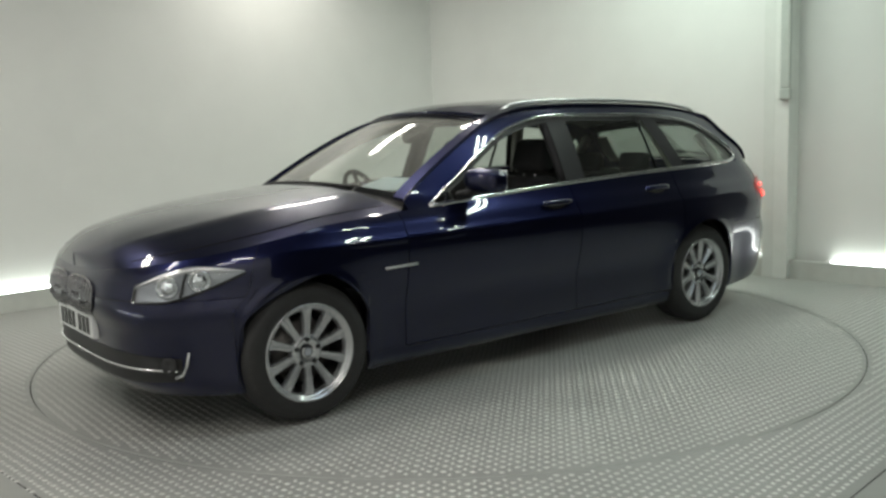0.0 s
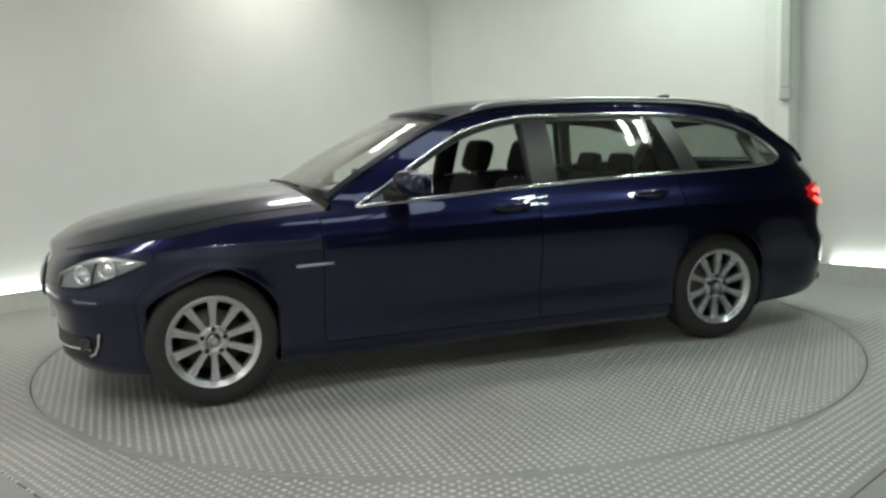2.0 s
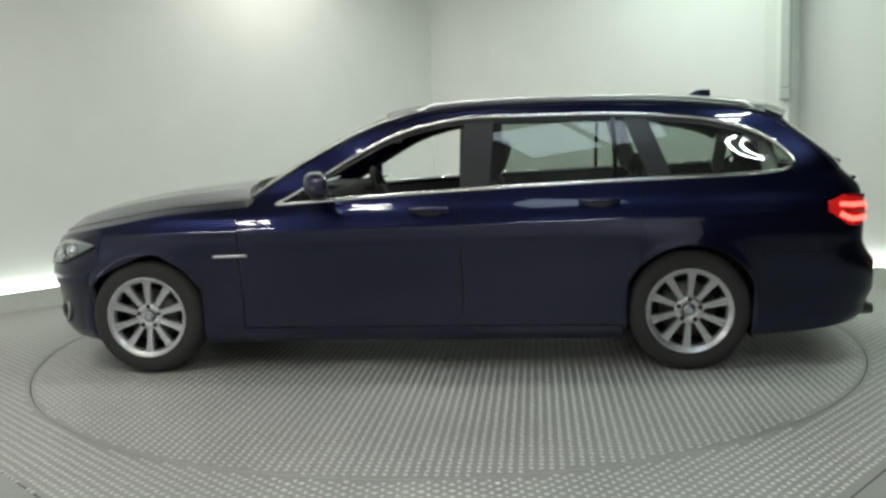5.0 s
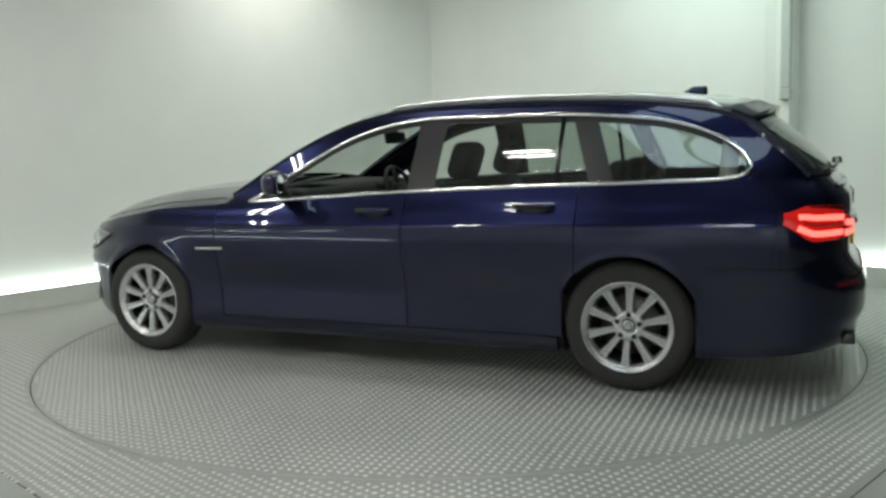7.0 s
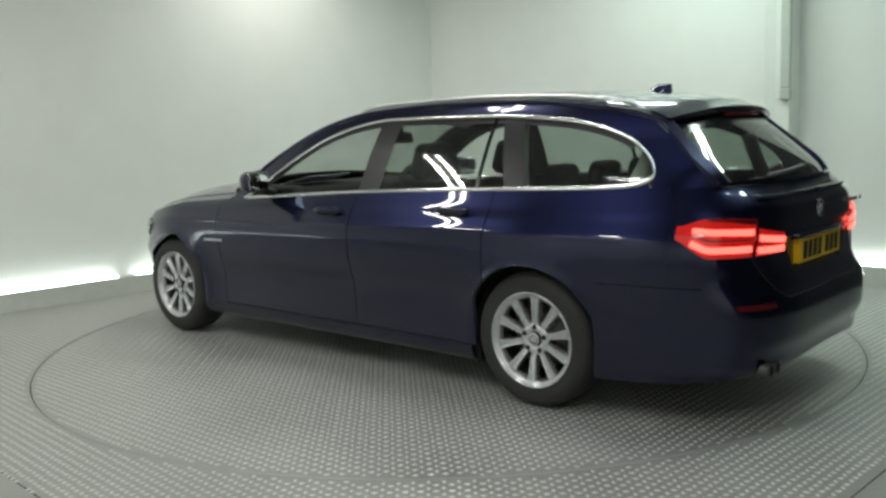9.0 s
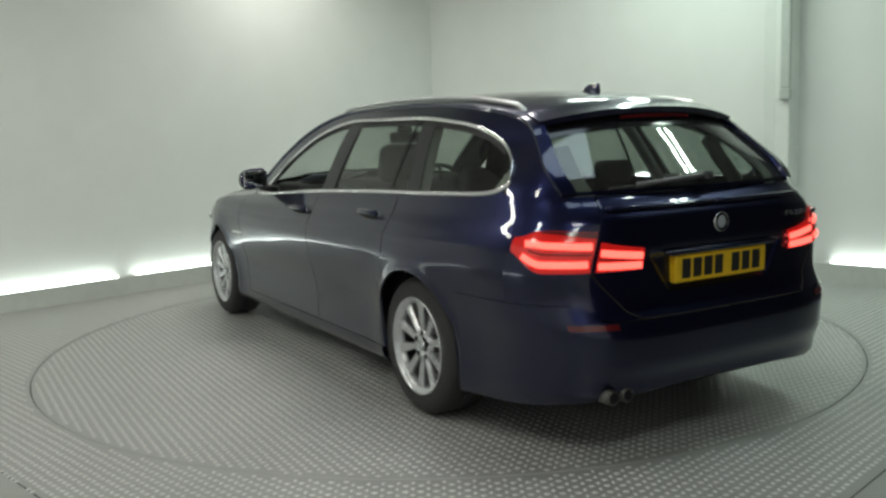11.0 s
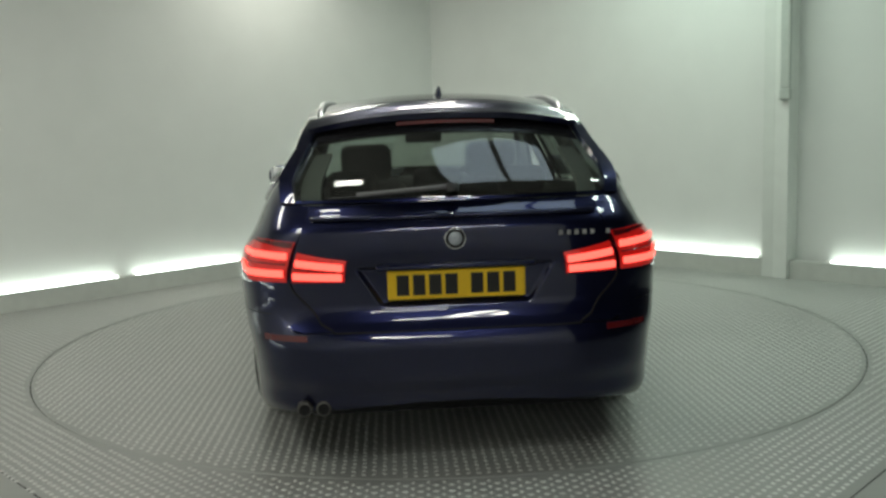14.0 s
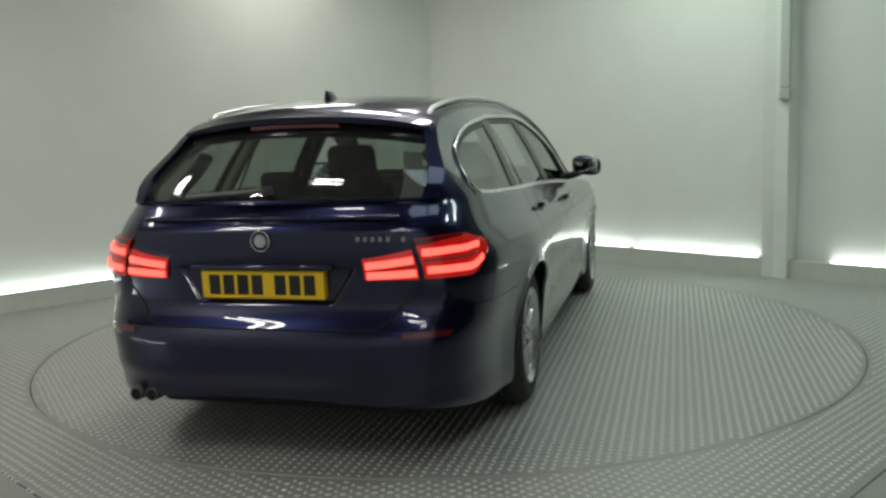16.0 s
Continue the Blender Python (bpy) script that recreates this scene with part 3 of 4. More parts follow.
def wheel_parts(parent, side):
    """One wheel at the origin with its outer face towards +y (or -y)."""
    bm = bmesh.new()
    w = 0.108
    lathe(bm, [(0.222, -w), (0.258, -w - 0.008), (0.292, -w - 0.004), (0.310, -w + 0.012), (0.3195, -w + 0.035), (0.322, -0.02), (0.3185, -0.0165), (0.3185, -0.0125), (0.322, -0.009),
               (0.322, 0.009), (0.3185, 0.0125), (0.3185, 0.0165), (0.322, 0.02), (0.3195, w - 0.035), (0.310, w - 0.012), (0.292, w + 0.004), (0.258, w + 0.008), (0.222, w)], 64)
    part("tyre", bm, M_TYRE, parent, "black rubber road tyre")
    bm = bmesh.new()
    f = side
    lathe(bm, [(0.224, f * (w - 0.004)), (0.2285, f * (w + 0.003)), (0.2255, f * (w + 0.008)), (0.2195, f * (w + 0.007)), (0.2165, f * (w - 0.001)), (0.212, f * (w - 0.004)), (0.203, f * (w - 0.008)), (0.196, f * (w - 0.020)), (0.193, f * (w - 0.040))], 64)
    rim = part("rim", bm, M_RIM, parent, "silver alloy rim")
    bm = bmesh.new()
    lathe(bm, [(0.1935, f * (w - 0.038)), (0.196, f * (w - 0.06)), (0.198, -f * 0.09)], 48)
    part("barrel", bm, M_RIM_IN, parent)
    bm = bmesh.new()
    lathe(bm, [(0.001, f * 0.02), (0.150, f * 0.02), (0.152, f * 0.008), (0.10, f * 0.0), (0.001, f * 0.0)], 48)
    part("brake_disc", bm, M_DISC, parent)
    bm = bmesh.new()
    lathe(bm, [(0.001, -f * 0.06), (0.200, -f * 0.06)], 48)
    part("backing", bm, M_CORE, parent)
    face = w - 0.012
    bm = bmesh.new()
    lathe(bm, [(0.001, f * (face - 0.022)), (0.036, f * (face - 0.022)), (0.046, f * (face - 0.014)), (0.070, f * (face - 0.013)), (0.080, f * (face - 0.03)), (0.082, f * 0.03)], 40)
    part("hub", bm, M_RIM, parent)
    bm = bmesh.new()
    lathe(bm, [(0.001, f * (face - 0.008)), (0.022, f * (face - 0.009)), (0.030, f * (face - 0.012)), (0.031, f * (face - 0.022))], 32)
    cap = part("centre_cap", bm, M_GLOSS, parent)
    bm = bmesh.new()
    lathe(bm, [(0.024, f * (face - 0.0085)), (0.029, f * (face - 0.0105))], 32)
    part("ring", bm, M_CHROME, cap)
    bm = bmesh.new()
    lathe(bm, [(0.001, f * (face - 0.0072)), (0.0185, f * (face - 0.0080))], 24)
    part("badge", bm, M_BADGE_B, cap)
    bm = bmesh.new()
    # broad flat spoke with bevelled flanks and a shallow groove, wider towards the rim
    prof = [(0.052, 0.0140, 0.015), (0.085, 0.0165, 0.012), (0.12, 0.0180, 0.008), (0.16, 0.0205, 0.004), (0.190, 0.0245, 0.001), (0.206, 0.032, 0.0)]
    rows = []
    for r, hw, dep in prof:
        y = f * (face - dep)
        rows.append([bm.verts.new(p) for p in ((-hw, y - f * 0.034, r), (-hw, y - f * 0.008, r), (-hw * 0.80, y, r), (-hw * 0.30, y - f * 0.0005, r), (-hw * 0.16, y - f * 0.005, r),
                                               (hw * 0.16, y - f * 0.005, r), (hw * 0.30, y - f * 0.0005, r), (hw * 0.80, y, r), (hw, y - f * 0.008, r), (hw, y - f * 0.034, r))])
    for a, b in zip(rows, rows[1:]):
        for i in range(9):
            bm.faces.new((a[i], b[i], b[i + 1], a[i + 1]))
    bmesh.ops.recalc_face_normals(bm, faces=bm.faces)
    spoke = part("spoke", bm, M_RIM, parent, smooth=False)
    for i in range(1, 10):
        shared("spoke", spoke, pose(0, 0, 0, 0, 36 * i, 0), parent)
    bm = bmesh.new()
    lathe(bm, [(0.001, f * (face - 0.0105)), (0.0118, f * (face - 0.0112)), (0.0128, f * (face - 0.03))], 12, m=Matrix.Translation((0, 0, 0.058)))
    bolt = part("bolt", bm, M_CORE, parent)
    for i in range(1, 5):
        shared("bolt", bolt, pose(0, 0, 0, 0, 72 * i, 0), parent)


def seat(parent, x, y, name="front_seat"):
    e = new(name)
    e.parent = parent
    bm = bmesh.new()
    rounded_box(bm, -0.26, -0.25, 0.30, 0.26, 0.25, 0.47, 0.05, 3, pose(x, y, 0, 0, -4, 0))
    part("cushion", bm, M_CLOTH, e)
    bm = bmesh.new()
    rounded_box(bm, -0.07, -0.24, 0.0, 0.07, 0.24, 0.62, 0.06, 4, pose(x - 0.24, y, 0.42, 0, -20, 0))
    part("backrest", bm, M_CLOTH, e)
    bm = bmesh.new()
    rounded_box(bm, -0.058, -0.15, 0.66, 0.058, 0.15, 0.875, 0.05, 4, pose(x - 0.24, y, 0.40, 0, -18, 0))
    part("headrest", bm, M_CLOTH, e)
    for dy in (-0.05, 0.05):
        bm = bmesh.new()
        m = pose(x - 0.24, y + dy, 0.40, 0, -18, 0)
        tube(bm, [m @ Vector((0, 0, 0.58)), m @ Vector((0, 0, 0.70))], 0.007, 8)
        part("headrest_post", bm, M_CHROME, e)


def bars(parent, pts, material, name="letter_bar"):
    """Plain bars in place of plate characters: corner matrix and a list of (y, width)."""
    m, row = pts
    for y, w in row:
        bm = bmesh.new()
        box(bm, -0.0015, y - w / 2, -0.0395, 0.0, y + w / 2, 0.0395, m)
        part(name, bm, material, parent, smooth=False)


def estate_car():
    car = tagged(new("estate_car"), "dark navy blue estate car with chrome window trim, tail lamps lit", "car")

    # ---- lower body skin, both sides
    for side in (1, -1):
        # front wing
        xs = arch_steps(WB, 1.835, 0.93 + G)
        ss = [s_of(x, 0.5) for x in xs]
        panel("front_wing", car, side, ss, lower_edge, top_of_body, 36, waist=0.70)
        # doors
        fd = [s_at(x) for x in lin(0.93 - G, -0.29 + G, 26)]
        panel("front_door", car, side, fd, lambda s: 0.255, top_of_body, 44)
        xs = [x for x in arch_steps(-WB, -0.29 - G, -1.235 + G)]
        xs = lin(-0.29 - G, -1.10, 16) + [x for x in xs if x < -1.11]
        rd = [s_at(x) for x in xs]
        panel("rear_door", car, side, rd, lambda s: max(lower_edge(s), 0.255) + (0.012 if lower_edge(s) > 0.255 else 0), top_of_body, 46, waist=0.71)
        # sill
        sl = [s_at(x) for x in lin(1.13, -1.13, 30)]
        panel("sill", car, side, sl, lambda s: 0.165, lambda s: 0.25, 6)
        # arch rim ahead of the rear wheel and the quarter panel
        xs = arch_steps(-WB, -1.235 - G, -1.845)
        q1 = [s_of(x, 0.5) for x in xs]
        q2 = lin(q1[-1] + 0.004, s_of(-2.16, 0.85), 10)
        panel("rear_quarter", car, side, q1, lower_edge, top_of_body, 41, waist=0.70)
        q2 = lin(q1[-1], q2[-1], 14)
        panel("rear_haunch", car, side, q2, lambda s: 0.625, top_of_body, 28)
        # rear corner between quarter panel and tailgate
        st = s_of_y(0.625, 0.8)
        bm = bmesh.new()

        def corner_pt(q, v):
            a = q2[-1] + 0.001
            low = 0.563 + 0.062 * sstep(0.60, 0.66, plan(a + (s_of_y(gate_edge(0.57), 0.8) - a) * q, 0.5)[1])
            z = low + (1.03 - low) * v
            return outward(a + (s_of_y(gate_edge(z), 0.8) - a) * q, z, side, 0)
        grid(bm, corner_pt, lin(0, 1, 16), lin(0, 1, 34), flip=side < 0)
        part("corner_panel", bm, M_PAINT, car, mods=solid(0.012))
        # door handles over flat black patches painting the shade of shallow bowls
        for hx, hz in ((-0.12, 0.885), (-1.02, 0.912)):
            bm = bmesh.new()
            pts = [side_pt(hx + d, hz + 0.004 * math.cos(d * 12), side, 0.020 + 0.018 * (1 - (d / 0.105) ** 4)) for d in lin(-0.105, 0.105, 9)]
            tube(bm, pts, 0.0145, 8, 0.7)
            part("door_handle", bm, M_PAINT, car)
            bm = bmesh.new()
            grid(bm, lambda u, v: side_pt(hx + u * 0.070, hz - 0.014 + v * 0.018 * math.sqrt(max(0, 1 - u * u)), side, 0.0025), lin(-1, 1, 14), lin(-1, 1, 5), flip=side > 0)
            part("handle_bowl_shade", bm, M_TRIM, car)

    # ---- bumpers and nose, across the whole car
    def wrap(name, ss, zlo, zhi, rows):
        bm = bmesh.new()
        for side in (1, -1):
            grid(bm, lambda s, v: outward(s, zlo(s) + (zhi(s) - zlo(s)) * v, side, 0), ss, lin(0, 1, rows), flip=side < 0)
        bmesh.ops.remove_doubles(bm, verts=bm.verts, dist=0.001)
        return part(name, bm, M_PAINT, car, mods=solid(0.012))
    sb = lin(0.0, s_of(1.838, 0.5), 34)
    wrap("front_bumper", sb, sill, lambda s: 0.615, 14)
    wrap("nose_panel", sb, lambda s: 0.618, top_of_body, 8)
    def bumper_top(s):
        return 0.560 + 0.062 * sstep(0.60, 0.66, plan(s, 0.5)[1])
    rb = lin(s_of(-1.838, 0.4), 2.9, 60) + [2.95, 2.975, 2.99, 2.997, 3.0]
    wrap("rear_bumper", rb, sill, bumper_top, 16)

    # ---- tailgate lower half
    st = s_of_y(0.622, 0.8)
    bm = bmesh.new()

    def gate_pt(q, v, side):
        z = 0.564 + (1.03 - 0.564) * v
        a = s_of_y(gate_edge(z) - 0.003, 0.8)
        p = outward(a + (3.0 - a) * q, z, side, 0)
        wide = 0.300 + 0.65 * (z - 0.665)
        p.x += 0.016 * sstep(wide, wide - 0.022, abs(p.y)) * sstep(0.645, 0.664, z) * sstep(0.800, 0.786, z)
        return p
    for side in (1, -1):
        grid(bm, lambda q, v: gate_pt(q, v, side), lin(0, 0.94, 70) + [0.97, 0.985, 0.995, 1.0], lin(0, 1, 72), flip=side < 0)
    bmesh.ops.remove_doubles(bm, verts=bm.verts, dist=0.0015)
    tailgate = part("tailgate", bm, M_PAINT, car, mods=solid(0.012))

    # ---- bonnet
    bm = bmesh.new()
    ss = lin(0.001, 1.0, 28) + [s_at(x) for x in lin(1.33, 0.90, 10)]
    mid = smooth_curve([(2.30, 0.70), (2.25, 0.765), (2.17, 0.824), (2.07, 0.876), (1.94, 0.914), (1.6, 0.980), (1.26, 1.018), (0.99, 1.036), (0.88, 1.036)])

    def bonnet_pt(s, t):
        z = top_of_body(s)
        x, y = plan(s, z)
        b = 1 - abs(t) ** 2.6
        crease = 0.006 * math.exp(-((abs(t) - 0.62) / 0.06) ** 2) * sstep(0.1, 0.5, s)
        bx = 0.10 * sstep(1.5, 0.9, x) * (1 - t * t) if x < 1.5 else 0
        return Vector((x + bx, t * (y - 0.004), z + max(mid(x + bx) - z, 0.002) * b + crease))
    grid(bm, bonnet_pt, ss, lin(-1, 1, 33), flip=True)
    part("bonnet", bm, M_PAINT, car, mods=solid(0.012))
    for t in (-0.90, 0.90):
        bm = bmesh.new()
        tube(bm, [bonnet_pt(s, t) + Vector((0, 0, 0.0006)) for s in lin(0.30, 1.0, 20)] + [bonnet_pt(s_at(x), t) + Vector((0, 0, 0.0006)) for x in lin(1.33, 0.93, 8)], 0.0026, 5)
        part("bonnet_gap", bm, M_CORE, car)
    # scuttle below the screen
    bm = bmesh.new()
    grid(bm, lambda u, t: canopy(-0.001, t, 0.0) * (1 - u) + bonnet_pt(s_at(0.905), t) * u + Vector((0.0, 0, -0.012 * 4 * u * (1 - u))), lin(0, 1, 4), lin(-1, 1, 25))
    part("scuttle", bm, M_TRIM, car)

    # ---- roof side bands and pillars
    for side in (1, -1):
        bm = bmesh.new()
        xs = lin(0.86, 0.735, 6) + lin(0.73, -1.8, 52) + [-1.8 - 0.24 * math.sin(a) for a in lin(0.1, math.pi / 2, 12)]

        def base(x):
            if x > 0.73:
                return top_of_body(s_at(x))
            return DLO_TOP(x) + 0.002
        grid(bm, lambda x, v: side_pt(x, base(x) + (EDGE_Z(x) - base(x)) * v, side), xs, lin(0, 1, 8), flip=side < 0)
        xs = [-2.04] + lin(-2.05, -2.28, 8)
        grid(bm, lambda x, v: side_pt(x, 1.03 + (EDGE_Z(x) - 1.03) * v, side), xs, lin(0, 1, 8), flip=side < 0)
        # infill below the rear end of the window line
        part("roof_side", bm, M_PAINT, car, mods=solid(0.02))

        # chrome outline of the side windows
        loop = [side_pt(x, BELT(x), side, 0.004) for x in lin(0.73, -1.93, 50)]
        loop += [side_pt(-2.04 + 0.11 * (1 - math.sin(a)), BELT(-2.04 + 0.11 * (1 - math.sin(a))), side, 0.004) for a in lin(0.1, math.pi / 2, 8)]
        loop += [side_pt(-2.04 + 0.16 * (1 - math.cos(a)), DLO_TOP(-2.04 + 0.16 * (1 - math.cos(a))), side, 0.004) for a in lin(0.15, math.pi / 2, 8)]
        loop += [side_pt(x, DLO_TOP(x), side, 0.004) for x in lin(-1.86, 0.73, 50)]
        bm = bmesh.new()
        tube(bm, loop, 0.0105, 8, 0.6)
        part("window_trim", bm, M_CHROME, car, "bright chrome window surround")

        # glass panes with dark frames between them
        def pane(name, x0, x1, material, lean=0.0, label="", inset=0.012, n=26, bottom=0.004, lean_end=None):
            bm = bmesh.new()

            def f(x, v):
                lo, hi = BELT(x) + bottom, DLO_TOP(x) - 0.004
                if hi < lo:
                    lo = hi = (lo + hi) / 2
                z = lo + (hi - lo) * v
                q = (x - x0) / (x1 - x0)
                xx = x - (lean + ((lean if lean_end is None else lean_end) - lean) * q) * (z - 1.0)
                xx = min(max(xx, -2.035), 0.725)
                z = min(max(z, BELT(xx)), DLO_TOP(xx))
                return side_pt(xx, z, side, -inset)
            grid(bm, f, lin(x0, x1, n), lin(0, 1, 12), flip=side < 0)
            return part(name, bm, material, car, label)
        pane("quarter_light", 0.72, 0.575, M_GLOSS, 0.0, "", 0.006, 8)
        pane("b_pillar", -0.285, -0.445, M_PILLAR, 0.06, "", 0.006, 6)
        pane("rear_side_window", -0.44, -1.11, M_GLASS_REAR, 0.06, lean_end=0.0)
        pane("window_divider", -1.10, -1.125, M_GLOSS, 0.0, "", 0.008, 4)
        pane("fixed_side_window", -1.12, -1.31, M_GLASS_REAR, 0.0, "", 0.012, 8, lean_end=-0.36)
        pane("c_pillar", -1.29, -1.415, M_PILLAR, -0.36, "", 0.006, 6)
        pane("quarter_window", -1.39, -2.035, M_GLASS_REAR, -0.36, "", 0.012, 36, lean_end=0.0)

        # dark inner frame of the front door window
        bm = bmesh.new()
        grid(bm, lambda x, v: side_pt(x, DLO_TOP(x) - 0.002 - v * min(0.034, max(DLO_TOP(x) - BELT(x), 0)), side, -0.008), lin(0.71, -1.9, 60), (0, 1), flip=side > 0)
        part("window_seal", bm, M_TRIM, car)

        # satin roof rail
        bm = bmesh.new()
        pts = []
        for i, k in enumerate(lin(4.55, 9.35, 40)):
            h = 0.030 * min(1, min(i, 39 - i) / 3.0)
            p = canopy(k, side * 0.915, 0.004 + h)
            pts.append(p)
        tube(bm, pts, 0.011, 8, 1.2)
        part("roof_rail", bm, M_SATIN, car, "satin silver roof rail")

    # ---- screen, roof, rear window
    def canopy_patch(name, k0, k1, t0, t1, material, up=0.0, nk=16, nt=24, label="", th=None):
        bm = bmesh.new()
        grid(bm, lambda k, t: canopy(k, t, up), lin(k0, k1, nk), lin(t0, t1, nt))
        return part(name, bm, material, car, label, mods=solid(th, -1.0) if th else ())
    canopy_patch("windscreen", 0.06, 3.95, -0.93, 0.93, M_SCREEN, -0.004, 20, 24)
    for t0, t1 in ((-1, -0.925), (0.925, 1)):
        canopy_patch("windscreen_pillar", 0, 4, t0, t1, M_PAINT, 0.0, 20, 4, th=0.02)
    canopy_patch("screen_edge", 3.72, 4.0, -0.93, 0.93, M_GLOSS, -0.002, 4, 20)
    canopy_patch("screen_foot", 0.0, 0.30, -0.93, 0.93, M_GLOSS, -0.002, 4, 20)
    canopy_patch("roof", 4.0, 10.0, -1, 1, M_PAINT, 0.0, 44, 30, th=0.02)
    canopy_patch("headliner", 4.0, 9.6, -0.93, 0.93, M_HEADLINER, -0.045, 20, 16)
    canopy_patch("rear_window", 11.0, 13.75, -0.92, 0.92, M_GLASS_GATE, -0.004, 16, 24)
    for t0, t1 in ((-1, -0.915), (0.915, 1)):
        canopy_patch("tailgate_pillar", 10.0, 14.0, t0, t1, M_PAINT, 0.0, 20, 6, th=0.02)
    canopy_patch("rear_window_header", 10.0, 11.05, -0.92, 0.92, M_GLOSS, -0.006, 6, 20)
    canopy_patch("rear_window_foot", 13.7, 14.0, -0.92, 0.92, M_PAINT, 0.0, 4, 20, th=0.012)
    for t0, t1 in ((-0.88, -0.76), (0.76, 0.88)):
        canopy_patch("inner_gate_trim", 11.2, 13.6, t0, t1, M_HEADLINER, -0.05, 10, 4, th=0.012)
    # roof spoiler
    bm = bmesh.new()

    def spoiler_pt(u, t):
        p = canopy(9.6 + 0.4 * min(u, 1), t * 0.96, 0.004)
        if u > 1:
            e = canopy(10.0, t * 0.96, 0.004)
            p = e + Vector((-0.055 * (u - 1) * (1 - 0.25 * t * t), 0, -0.018 * (u - 1)))
        return p
    grid(bm, spoiler_pt, lin(0, 2, 10), lin(-1, 1, 26))
    part("roof_spoiler", bm, M_PAINT, car, mods=solid(0.026))
    bm = bmesh.new()
    grid(bm, lambda v, t: spoiler_pt(2, t * 0.36) + Vector((-0.003, 0, -0.006 - 0.014 * v)), lin(0, 1, 2), lin(-1, 1, 10))
    part("high_brake_lamp", bm, M_REFLECTOR, car, "unlit dark red high-level brake lamp")

    # aerial fin
    bm = bmesh.new()
    c = canopy(8.33, 0, 0.0)
    rows = []
    for i, h in enumerate(lin(0, 1, 8)):
        L = 0.092 * (1 - 0.60 * h ** 1.3)
        w = 0.022 * (1 - h) ** 0.7 + 0.004
        cx = -0.055 * h
        rows.append([bm.verts.new((c.x + cx + L * math.cos(a), w * math.sin(a), c.z - 0.006 + 0.060 * h)) for a in lin(0, 2 * math.pi * 15 / 16, 16)])
    for a, b in zip(rows, rows[1:]):
        for i in range(16):
            bm.faces.new((a[i], a[(i + 1) % 16], b[(i + 1) % 16], b[i]))
    bm.faces.new(rows[-1])
    part("roof_aerial", bm, M_PAINT, car, "dark shark-fin aerial")

    # ---- dark inner shell that closes the gaps, and the cabin tub
    bm = bmesh.new()
    for side in (1, -1):
        ss = [s_of(x, 0.5) for x in arch_steps(WB, 1.9, 1.0)] + [s_at(x) for x in lin(0.98, -1.10, 14)] + [s_of(x, 0.5) for x in arch_steps(-WB, -1.11, -1.86)]
        ss = lin(0, s_of(1.905, 0.5), 20) + ss + lin(s_of(-1.865, 0.5), 3, 24)
        grid(bm, lambda s, v: outward(s, lower_edge(s) + 0.012 + (min(top_of_body(s), 1.0) - 0.05 - lower_edge(s)) * v, side, -0.022), ss, lin(0, 1, 8), flip=side < 0)
    part("inner_shell", bm, M_CORE, car)
    bm = bmesh.new()
    rounded_box(bm, -2.30, -0.60, 0.175, 1.90, 0.60, 0.30, 0.03, 2)
    part("floor_pan", bm, M_CORE, car)
    for x in (WB, -WB):
        for side in (1, -1):
            bm = bmesh.new()
            r = ARCH_R + 0.012
            pr = [(r * math.cos(a), r * math.sin(a)) for a in lin(-0.45, math.pi + 0.45, 30)]
            out = [bm.verts.new((x + p[0], side * (0.80 if x > 0 else 0.83), TYRE_R + p[1])) for p in pr]
            inn = [bm.verts.new((x + p[0], side * 0.60, TYRE_R + p[1])) for p in pr]
            for i in range(29):
                bm.faces.new((out[i], out[i + 1], inn[i + 1], inn[i]))
            bm.faces.new(inn)
            part("wheel_arch_liner", bm, M_CORE, car)

    # ---- wheels
    for x, y in ((WB, 0.790), (-WB, 0.774)):
        for side in (1, -1):
            w = new("wheel")
            w.parent = car
            w.matrix_basis = pose(x, side * y, TYRE_R, 0, -1 if x > 0 else -4, 0)
            wheel_parts(w, side)

    # ---- headlamps
    for side in (1, -1):
        s0, s1 = s_of_y(0.60, 0.68, False), s_of(1.775, 0.7)

        def hl(s, v):
            q = (s - s0) / (s1 - s0)
            lo = 0.610 + 0.112 * max(0.0, (q - 0.32) / 0.68) ** 1.4
            hi = 0.684 + 0.082 * math.sin(min(q * 1.7, 1) * math.pi / 2) - 0.034 * q ** 3
            return lo + (hi - lo) * v
        lamp = new("headlamp")
        lamp.parent = car
        bm = bmesh.new()
        grid(bm, lambda s, v: outward(s, hl(s, v), side, 0.002), lin(s0, s1, 24), lin(0, 1, 10), flip=side < 0)
        part("bowl", bm, M_LAMP_IN, lamp)
        bm = bmesh.new()
        grid(bm, lambda s, v: outward(s, hl(s, v), side, 0.012 + 0.010 * math.sin(math.pi * v)), lin(s0, s1, 24), lin(0, 1, 10), flip=side < 0)
        part("lens", bm, M_LENS, lamp)
        bm = bmesh.new()
        grid(bm, lambda s, v: outward(s, hl(s, 0.80 + 0.16 * v), side, 0.008 + 0.006 * math.sin(math.pi * v)), lin(s0, s1, 22), lin(0, 1, 5), flip=side < 0)
        part("brow", bm, M_SATIN, lamp)
        bm = bmesh.new()
        sv = s0 + (s1 - s0) * 0.475
        tube(bm, [outward(sv, hl(sv, v), side, 0.010) for v in lin(0.06, 0.82, 6)], 0.006, 6)
        part("lamp_divider", bm, M_TRIM, lamp)
        bm = bmesh.new()
        tube(bm, [outward(s, hl(s, 0.02), side, 0.008) for s in lin(s0, s1, 24)], 0.006, 6)
        tube(bm, [outward(s0, hl(s0, v), side, 0.008) for v in lin(0, 1, 5)], 0.006, 6)
        part("lamp_rim", bm, M_TRIM, lamp)
